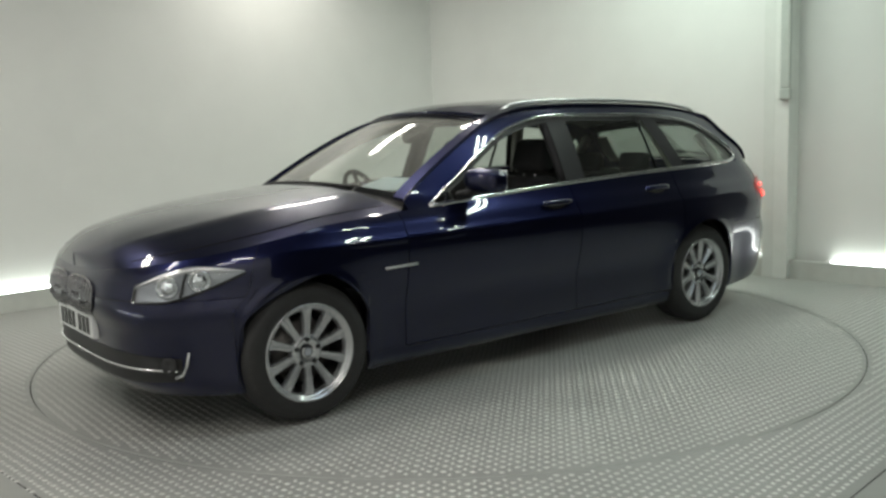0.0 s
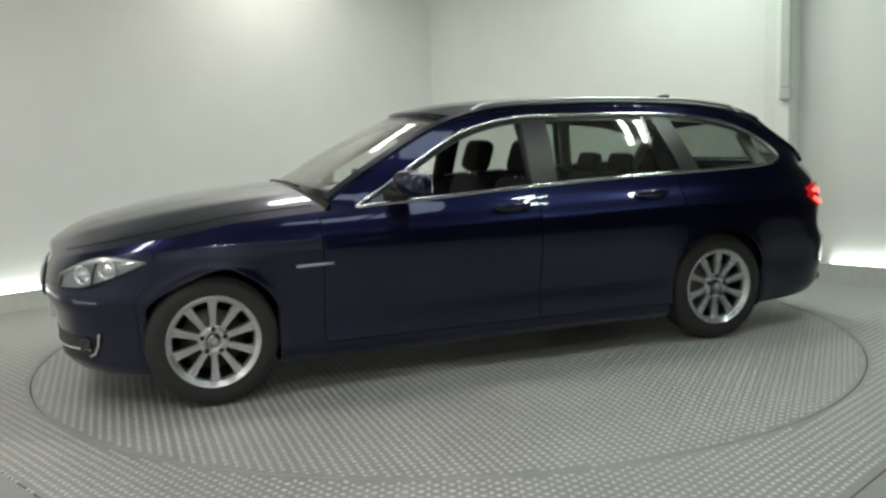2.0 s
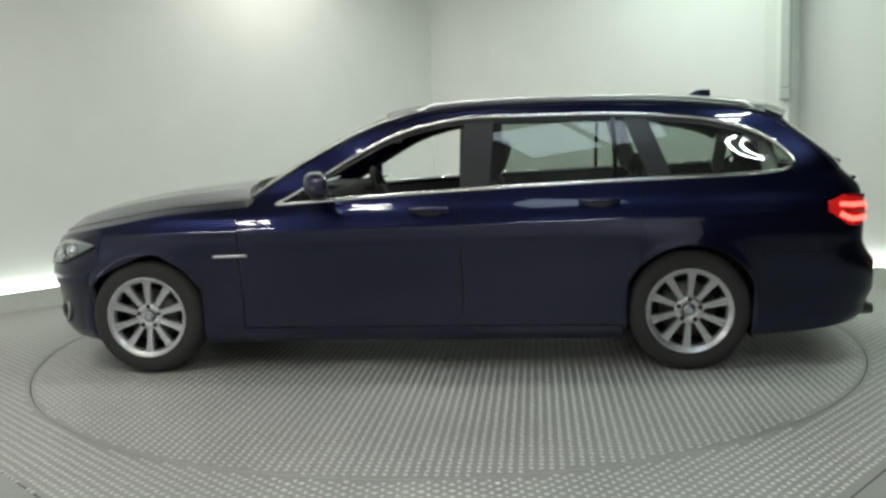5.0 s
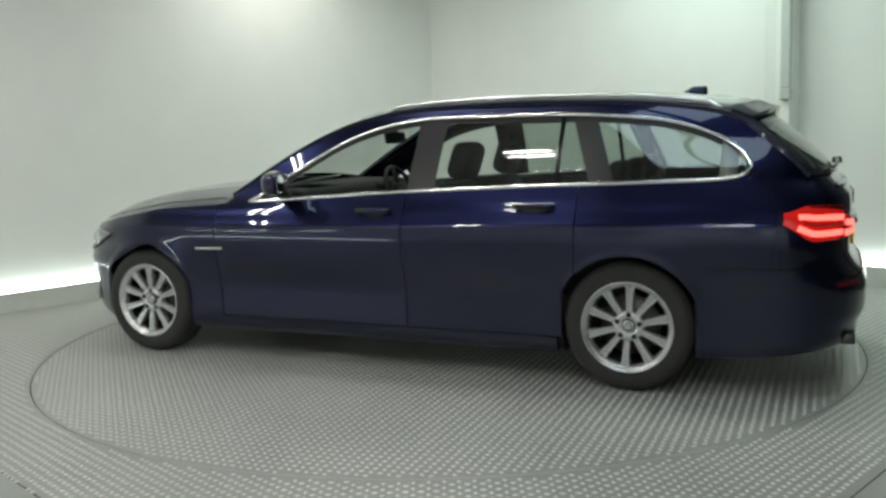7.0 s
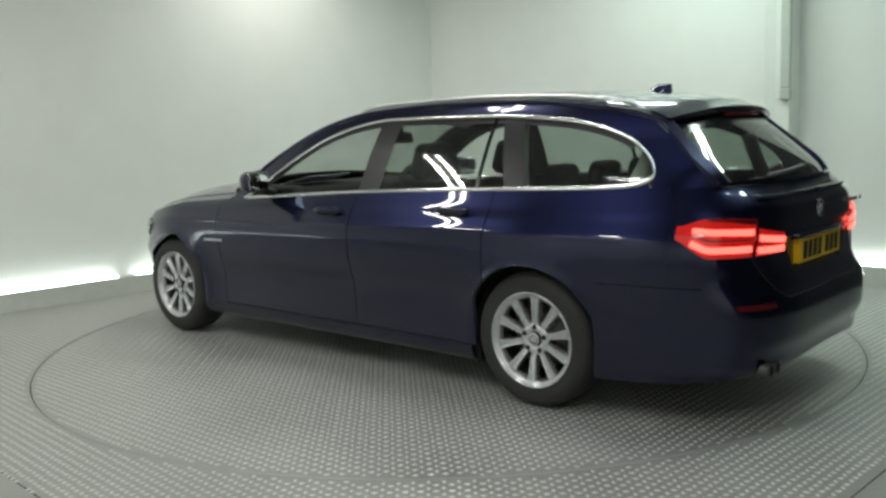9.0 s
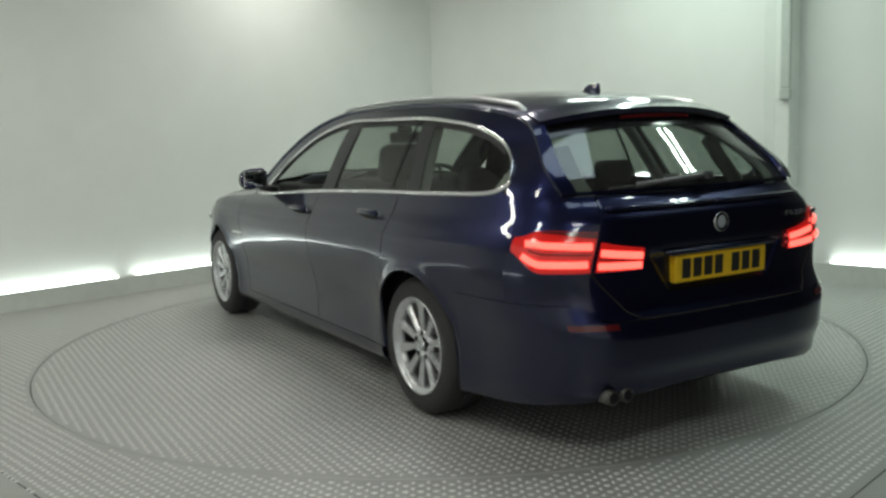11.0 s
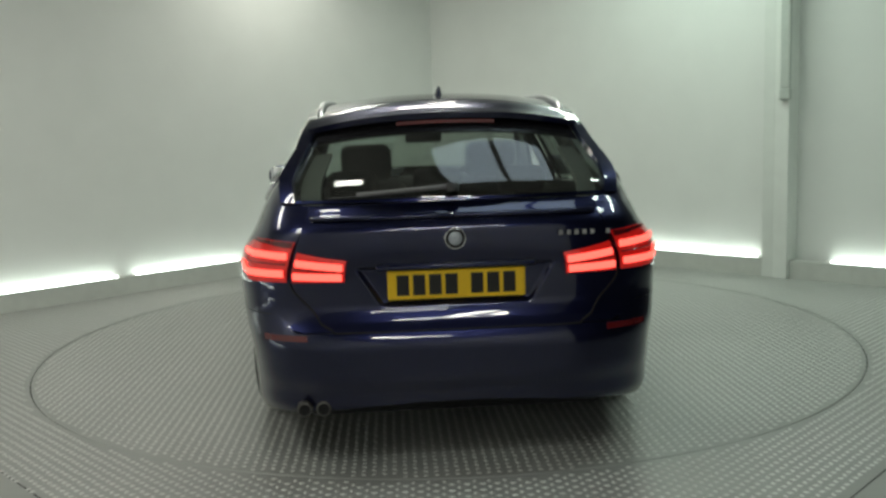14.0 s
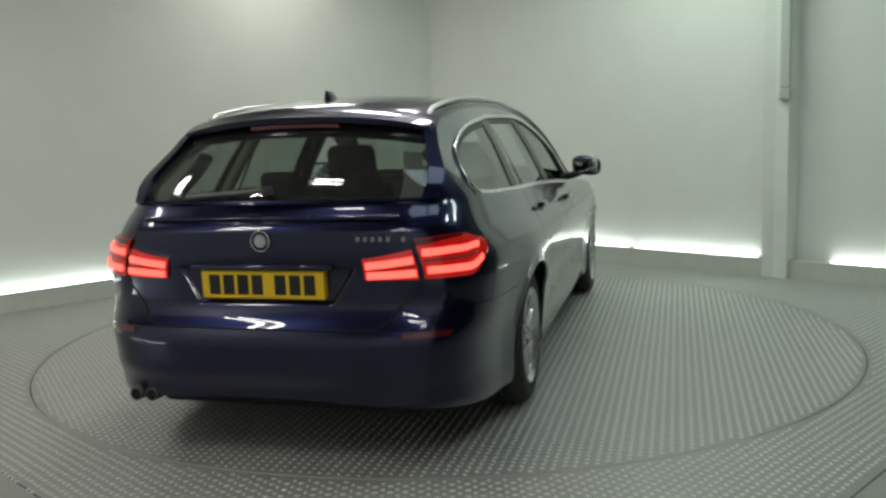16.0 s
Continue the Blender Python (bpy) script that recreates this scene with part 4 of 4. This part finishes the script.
        for q in (0.33, 0.62):
            s = s0 + (s1 - s0) * q
            p = outward(s, hl(s, 0.48), side, 0.0)
            n = (outward(s, hl(s, 0.48), side, 0.05) - p).normalized()
            m = Matrix.Translation(p) @ n.to_track_quat("Z", "Y").to_matrix().to_4x4()
            bm = bmesh.new()
            lathe(bm, [(0.047, 0.004), (0.049, 0.012), (0.041, 0.012), (0.034, 0.004)], 28, "z", m)
            part("corona_ring", bm, M_CHROME, lamp)
            bm = bmesh.new()
            lathe(bm, [(0.033, 0.004), (0.026, 0.013), (0.001, 0.018)], 24, "z", m)
            part("projector", bm, M_PROJ, lamp)

    # ---- kidney grilles, front plate, lower intake
    for side in (1, -1):
        g = new("grille")
        g.parent = car

        def kid(u, v, out=0.006):
            y = 0.020 + 0.305 * u
            z0 = 0.525 + 0.05 * (abs(u - 0.5) * 2) ** 4
            z1 = 0.694 - 0.03 * (abs(u - 0.45) * 2) ** 4
            z = z0 + (z1 - z0) * v
            x = plan(s_of_y(y, z, False), z)[0]
            return Vector((x + out, side * y, z))
        bm = bmesh.new()
        grid(bm, kid, lin(0, 1, 12), lin(0, 1, 8), flip=side < 0)
        part("backing", bm, M_GLOSS, g)
        for i in range(10):
            bm = bmesh.new()
            u = (i + 0.6) / 10.2
            tube(bm, [kid(u, v, 0.013) for v in lin(0.04, 0.96, 6)], 0.0050, 6)
            part("slat", bm, M_SLAT, g)
        bm = bmesh.new()
        loop = [kid(u, 0, 0.008) for u in lin(0, 1, 10)] + [kid(1, v, 0.008) for v in lin(0.1, 0.9, 8)] + [kid(u, 1, 0.008) for u in lin(1, 0, 10)] + [kid(0, v, 0.008) for v in lin(0.9, 0, 8)]
        tube(bm, loop, 0.0055, 8)
        part("surround", bm, M_SLAT, g, "dark chrome surround")
    bm = bmesh.new()
    for side in (1, -1):
        grid(bm, lambda s, v: outward(s, 0.245 + 0.135 * v + 0.03 * (s / 0.5) ** 2 * (0.5 - v), side, 0.003), lin(0.0, 0.525, 18), lin(0, 1, 5), flip=side < 0)
    intake = part("lower_intake", bm, M_TRIM, car)
    for side in (1, -1):
        bm = bmesh.new()
        tube(bm, [outward(s, 0.312, side, 0.010) for s in lin(0.0, 0.50, 16)], 0.006, 6)
        part("intake_bar", bm, M_CHROME, intake)
        bm = bmesh.new()
        p = outward(0.465, 0.335, side, 0.006)
        n = (outward(0.465, 0.335, side, 0.05) - p).normalized()
        lathe(bm, [(0.034, 0.0), (0.036, 0.008), (0.029, 0.009), (0.001, 0.002)], 24, "z", Matrix.Translation(p) @ n.to_track_quat("Z", "Y").to_matrix().to_4x4())
        part("fog_lamp", bm, M_RIM_IN, car)
        bm = bmesh.new()
        tube(bm, [outward(s, z, side, 0.012) for s, z in ((0.49, 0.280), (0.525, 0.292), (0.55, 0.335), (0.565, 0.392))], 0.0058, 8)
        part("fog_lamp_bracket", bm, M_SATIN, car, "bright fog lamp bracket")
    bm = bmesh.new()
    m = pose(2.246, 0, 0.464, 0, 0, 0)
    rounded_box(bm, -0.030, -0.26, -0.0555, 0.0, 0.26, 0.0555, 0.004, 1, m)
    fp = part("front_plate", bm, M_PLATE_W, car, "white front plate with dark bars", smooth=False)
    row = [(-0.2025 + 0.061 * i + (0.036 if i > 3 else 0) - 0.0, 0.047) for i in range(7)]
    bars(fp, (pose(2.2478, 0, 0.464), row), M_INK)

    # ---- tail lamps
    for side in (1, -1):
        lamp = new("tail_lamp")
        lamp.parent = car
        sA, sB = s_of(-2.185, 0.86), s_of_y(0.632, 0.8)
        sC, sD = s_of_y(0.612, 0.8), s_of_y(0.415, 0.8)

        def zb(s):
            q = (s - sA) / (sB - sA)
            if q <= 1:
                return 0.838 - 0.090 * sstep(-0.12, 0.42, q), 0.880 + 0.028 * sstep(0, 0.30, q) - 0.008 * sstep(0.5, 1.0, q)
            q = (s - sC) / (sD - sC)
            return 0.747, 0.862 - 0.034 * q
        for name, a, b in (("outer_lens", sA, sB), ("inner_lens", sC, sD)):
            bm = bmesh.new()
            grid(bm, lambda s, v: outward(s, zb(s)[0] + (zb(s)[1] - zb(s)[0]) * v, side, 0.006 + 0.008 * math.sin(math.pi * v)), lin(a, b, 20), lin(0, 1, 8), flip=side < 0)
            part(name, bm, M_RED, lamp, "red lens")
            for vc in (0.22, 0.66):
                bm = bmesh.new()
                pts = []
                for s in lin(a + (b - a) * (0.16 if name == "outer_lens" else 0.04), b - (b - a) * 0.04, 16):
                    z0, z1 = zb(s)
                    pts.append(outward(s, z0 + (z1 - z0) * vc, side, 0.0155))
                tube(bm, pts, 0.0135, 8, 0.35)
                part("light_bar", bm, M_RED_BAR, lamp, "glowing red light bar")
            bm = bmesh.new()
            tube(bm, [outward(s, zb(s)[0] + (zb(s)[1] - zb(s)[0]) * 0.46, side, 0.0165) for s in lin(a + (b - a) * (0.22 if name == "outer_lens" else 0.03), b - (b - a) * 0.03, 16)], 0.0035, 6, 0.5)
            part("divider", bm, M_REFLECTOR, lamp, "dark red divider")
            if name == "outer_lens":
                bm = bmesh.new()
                grid(bm, lambda s, v: outward(s, zb(s)[1] - 0.022 * v * (s - a) / (b - a), side, 0.0165), lin(a + (b - a) * 0.3, b, 12), (0, 1), flip=side > 0)
                part("upper_cover", bm, M_REFLECTOR, lamp, "unlit dark red lens top")
        bm = bmesh.new()
        sE, sF = s_of(-2.42, 0.5), s_of_y(0.56, 0.5)
        grid(bm, lambda s, v: outward(s, 0.532 + 0.022 * v, side, 0.004), lin(sE, sF, 10), (0, 1), flip=side < 0)
        part("bumper_reflector", bm, M_REFLECTOR, car, "dark red reflector strip")

    # ---- tailgate details
    xt = -2.475
    bm = bmesh.new()
    rounded_box(bm, -0.012, -0.26, -0.0555, 0.030, 0.26, 0.0555, 0.004, 1, pose(xt - 0.004, 0, 0.728, 0, -2, 0))
    rp = part("rear_plate", bm, M_PLATE_Y, car, "yellow rear plate with dark bars", smooth=False)
    bars(rp, (pose(xt - 0.0155, 0, 0.728, 0, -2, 0), [(-r[0], r[1]) for r in row]), M_INK)
    bm = bmesh.new()
    rounded_box(bm, -0.03, -0.30, 0.0, 0.02, 0.30, 0.022, 0.008, 2, pose(xt, 0, 0.785))
    part("tailgate_grip", bm, M_PAINT, tailgate)
    for side in (1, -1):
        bm = bmesh.new()
        tube(bm, [outward(s, 0.982, side, 0.004) for s in lin(st + 0.03, 2.9, 12) + [2.96, 2.99, 3.0]], 0.010, 8, 1.5)
        part("tailgate_lip", bm, M_PAINT, tailgate)
    # dark seams between tailgate, corner panels and bumper
    for side in (1, -1):
        bm = bmesh.new()
        tube(bm, [outward(s_of_y(gate_edge(z) - 0.001, 0.8), z, side, 0.0005) for z in lin(0.745, 0.562, 26)], 0.0042, 6)
        part("gate_seam", bm, M_CORE, car)
        bm = bmesh.new()
        tube(bm, [outward(s, 0.5615, side, 0.0005) for s in lin(s_of_y(gate_edge(0.562), 0.8), 2.9, 14) + [2.96, 2.99, 3.0]], 0.0042, 6)
        part("gate_seam", bm, M_CORE, car)
    # round badge as plain discs
    bd = new("round_badge")
    bd.parent = car
    mb = pose(xt - 0.008, 0, 0.898, 0, -90, 0)
    for nm, r0, r1, z, ma in (("ring", 0.0365, 0.041, 0.005, M_CHROME), ("band", 0.026, 0.038, 0.0045, M_GLOSS), ("field", 0.001, 0.027, 0.0055, M_BADGE_B)):
        bm = bmesh.new()
        lathe(bm, [(r0, z), ((r0 + r1) / 2, z + 0.002), (r1, z - 0.004)], 32, "z", mb)
        part(nm, bm, ma, bd)
    for i in range(6):
        bm = bmesh.new()
        box(bm, -0.004, -0.008, -0.009, 0.002, 0.008, 0.009, pose(xt - 0.006, -0.40 - 0.030 * i - (0.03 if i == 5 else 0), 0.905))
        part("model_letter_bar", bm, M_SLAT, tailgate, smooth=False)
    # rear wiper
    wp = new("rear_wiper")
    wp.parent = car
    bm = bmesh.new()
    c0 = canopy(13.25, 0.0, 0.03)
    lathe(bm, [(0.001, 0.012), (0.022, 0.010), (0.027, -0.02)], 16, "z", Matrix.Translation(c0))
    part("pivot", bm, M_TRIM, wp)
    bm = bmesh.new()
    tube(bm, [canopy(13.25 + 0.34 * q, 0.55 * q, 0.030) for q in lin(0, 1, 8)], 0.010, 6)
    part("arm", bm, M_WIPER, wp)
    bm = bmesh.new()
    tube(bm, [canopy(13.42 + 0.22 * q, 0.22 + 0.50 * q, 0.012) for q in lin(0, 1, 8)], 0.006, 6)
    part("blade", bm, M_TRIM, wp)
    # twin exhaust on the left
    for y in (0.520, 0.592):
        bm = bmesh.new()
        lathe(bm, [(0.022, 0.035), (0.028, 0.035), (0.030, 0.0), (0.030, -0.16)], 24, "z", pose(-2.465, y, 0.268, 0, -90, 0))
        e = part("exhaust_pipe", bm, M_DISC, car, "twin steel exhaust tailpipe")
        bm = bmesh.new()
        lathe(bm, [(0.001, 0.03), (0.030, 0.03)], 20, "z", pose(-2.465, y, 0.268, 0, -90, 0))
        part("bore", bm, M_CORE, e)

    # ---- side badge / repeater on the wing
    for side in (1, -1):
        bm = bmesh.new()
        tube(bm, [side_pt(x, 0.660 + 0.02 * (1.07 - x), side, 0.006) for x in lin(1.07, 0.88, 8)], 0.0068, 8, 0.5)
        part("side_repeater", bm, M_SATIN, car, "bright side repeater trim")

    # ---- door mirrors
    for side in (1, -1):
        mr = new("door_mirror")
        mr.parent = car
        bm = bmesh.new()
        bmesh.ops.create_uvsphere(bm, u_segments=28, v_segments=16, radius=1)
        for v in bm.verts:
            p = v.co
            q = Vector((math.copysign(abs(p.x) ** 0.75, p.x), math.copysign(abs(p.y) ** 0.7, p.y), math.copysign(abs(p.z) ** 0.7, p.z)))
            x = q.x * 0.085 if q.x > 0 else q.x * 0.040
            v.co = Vector((0.45 + x - 0.035 * q.y, side * (0.965 + 0.100 * q.y), 1.045 + 0.066 * q.z - 0.008 * q.y))
        part("shell", bm, M_PAINT, mr)
        bm = bmesh.new()
        rounded_box(bm, -0.006, -0.085, -0.050, 0.0, 0.085, 0.050, 0.003, 2, pose(0.411, side * 0.965, 1.045, 0, 0, side * 14))
        part("mirror_glass", bm, M_PROJ, mr)
        bm = bmesh.new()
        tube(bm, [Vector((0.50, side * 0.80, 0.965)), Vector((0.485, side * 0.86, 0.978)), Vector((0.465, side * 0.92, 1.0))], 0.026, 10, 1.6)
        part("arm", bm, M_TRIM, mr)

    # ---- wiper at the screen's foot
    bm = bmesh.new()
    tube(bm, [canopy(0.05 + 0.05 * q, -0.75 + 1.3 * q, 0.016) for q in lin(0, 1, 14)], 0.008, 6)
    part("front_wiper", bm, M_TRIM, car)

    # ---- cabin
    for y in (0.37, -0.37):
        seat(car, 0.02, y)
    bm = bmesh.new()
    rounded_box(bm, -0.28, -0.66, 0.30, 0.25, 0.66, 0.48, 0.05, 3, pose(-0.95, 0, 0))
    part("rear_bench", bm, M_CLOTH, car)
    bm = bmesh.new()
    rounded_box(bm, -0.07, -0.66, 0.0, 0.07, 0.66, 0.58, 0.05, 3, pose(-1.20, 0, 0.42, 0, -18, 0))
    part("rear_backrest", bm, M_CLOTH, car)
    for y in (-0.42, 0.0, 0.42):
        bm = bmesh.new()
        rounded_box(bm, -0.045, -0.12, 0.60, 0.045, 0.12, 0.74, 0.04, 3, pose(-1.19, y, 0.40, 0, -14, 0))
        part("rear_headrest", bm, M_CLOTH, car)
    bm = bmesh.new()
    rounded_box(bm, 0.42, -0.70, 0.45, 0.90, 0.70, 0.992, 0.07, 4)
    part("dashboard", bm, M_DASH, car)
    bm = bmesh.new()
    rounded_box(bm, -0.10, -0.20, 0.0, 0.12, 0.20, 0.07, 0.03, 3, pose(0.52, -0.37, 0.91))
    part("instrument_hood", bm, M_DASH, car)
    bm = bmesh.new()
    mw = pose(0.33, -0.37, 0.90, 0, -66, 0)
    pts = [mw @ Vector((0.185 * math.cos(a), 0.185 * math.sin(a), 0)) for a in lin(0, 2 * math.pi, 40)]
    tube(bm, pts, 0.015, 10)
    sw = part("steering_wheel", bm, M_DASH, car)
    bm = bmesh.new()
    rounded_box(bm, -0.07, -0.085, -0.03, 0.07, 0.085, 0.02, 0.02, 3, mw)
    part("wheel_boss", bm, M_DASH, sw)
    for a in (0, 150, 210):
        bm = bmesh.new()
        d = Vector((math.sin(math.radians(a + 90)), math.cos(math.radians(a + 90)), 0))
        tube(bm, [mw @ (d * 0.05), mw @ (d * 0.18)], 0.014, 8)
        part("wheel_spoke", bm, M_DASH, sw)
    bm = bmesh.new()
    rounded_box(bm, -0.02, -0.12, -0.035, 0.02, 0.12, 0.035, 0.015, 3, pose(0.18, 0.0, 1.27, 0, 12, 0))
    part("rear_view_mirror", bm, M_DASH, car)
    bm = bmesh.new()
    rounded_box(bm, -0.03, -0.05, 0.0, 0.03, 0.05, 0.055, 0.02, 3, pose(0.20, 0.0, 1.295, 0, 12, 0))
    part("sensor_housing", bm, M_DASH, car)
    bm = bmesh.new()
    rounded_box(bm, -0.12, -0.21, 0.0, 0.12, 0.21, 0.004, 0.0015, 1, pose(0.60, 0.36, 1.020, 0, 12, 8))
    part("paper_sheet", bm, M_PAPER, car, "pale blue paper sheet lying on the dashboard", smooth=False)
    for side in (1, -1):
        bm = bmesh.new()
        grid(bm, lambda x, v: Vector((x, side * (width_at(x, 0.98) - 0.06 - 0.03 * math.sin(math.pi * v)), 0.30 + (BELT(x) - 0.02 - 0.30) * v)), lin(0.70, -1.30, 20), lin(0, 1, 8))
        part("door_lining", bm, M_DASH, car)
        bm = bmesh.new()
        grid(bm, lambda x, v: Vector((x, side * (width_at(x, 1.0) - 0.07), 0.30 + (BELT(max(x, -2.0)) - 0.32) * v)), lin(-1.30, -2.25, 10), lin(0, 1, 4))
        part("boot_lining", bm, M_DASH, car)
        # inner pillars
        for x0, dx in ((-0.32, 0.0), (-1.36, 0.12), (-1.93, 0.0)):
            bm = bmesh.new()
            tube(bm, [Vector((x0 + dx * v, side * (width_at(x0, 1.0 + 0.34 * v) - 0.045), 0.98 + (0.36 if x0 > -1.5 else 0.24) * v)) for v in lin(0, 1, 6)], 0.030, 8, 1.4)
            part("inner_pillar", bm, M_HEADLINER if x0 < -1 else M_DASH, car)
    bm = bmesh.new()
    rounded_box(bm, -2.22, -0.58, 0.945, -1.36, 0.58, 0.965, 0.006, 2)
    part("load_cover", bm, M_DASH, car, "black load cover behind the rear bench")
    return car


# ---------------------------------------------------------------- build
floor_plate = room()
studs("tread", lambda a, b: a * a + b * b > (R_TABLE + 0.028) ** 2 and -2.88 < a < A_KERB - 0.02 and -2.91 < b < B_KERB - 0.02, floor_plate, 3.3)
turn = turntable()
wall_lights()
post()
for lx, ly, ang, cool, length in ((1.7, 1.5, -45, True, 1.5), (3.0, -0.9, -45, True, 1.15), (-1.2, 2.6, 45, False, 1.05), (0.05, 1.45, 0, False, 0.35), (-1.1, -2.3, -18, False, 0.45), (-3.6, -1.1, 45, False, 1.4), (-2.9, -3.6, 45, False, 1.7),
                                  (-0.3, -0.3, 0, False, 1.6), (0.4, -5.1, -20, False, 1.2), (2.45, -1.9, -10, True, 0.35), (0.0, -6.2, 0, False, 1.1)):
    ceiling_lamp(lx, ly, ang, cool, length)
ceiling_panel(0.8, -2.1, 20)
estate = estate_car()


def motions():
    rows_table, rows_car = [], []
    for i in range(0, 33):
        t = i * 0.5
        ang = 218.20 - 8.8597 * t + 0.0059 * t * t - 0.0007 * t ** 3
        m = pose(0, 0, 0, 0, 0, ang)
        rows_table.append((t, m))
        rows_car.append((t, m @ pose(0.094, 0.100, 0.0025)))
    walk(turn, rows_table)
    walk(estate, rows_car)


motions()
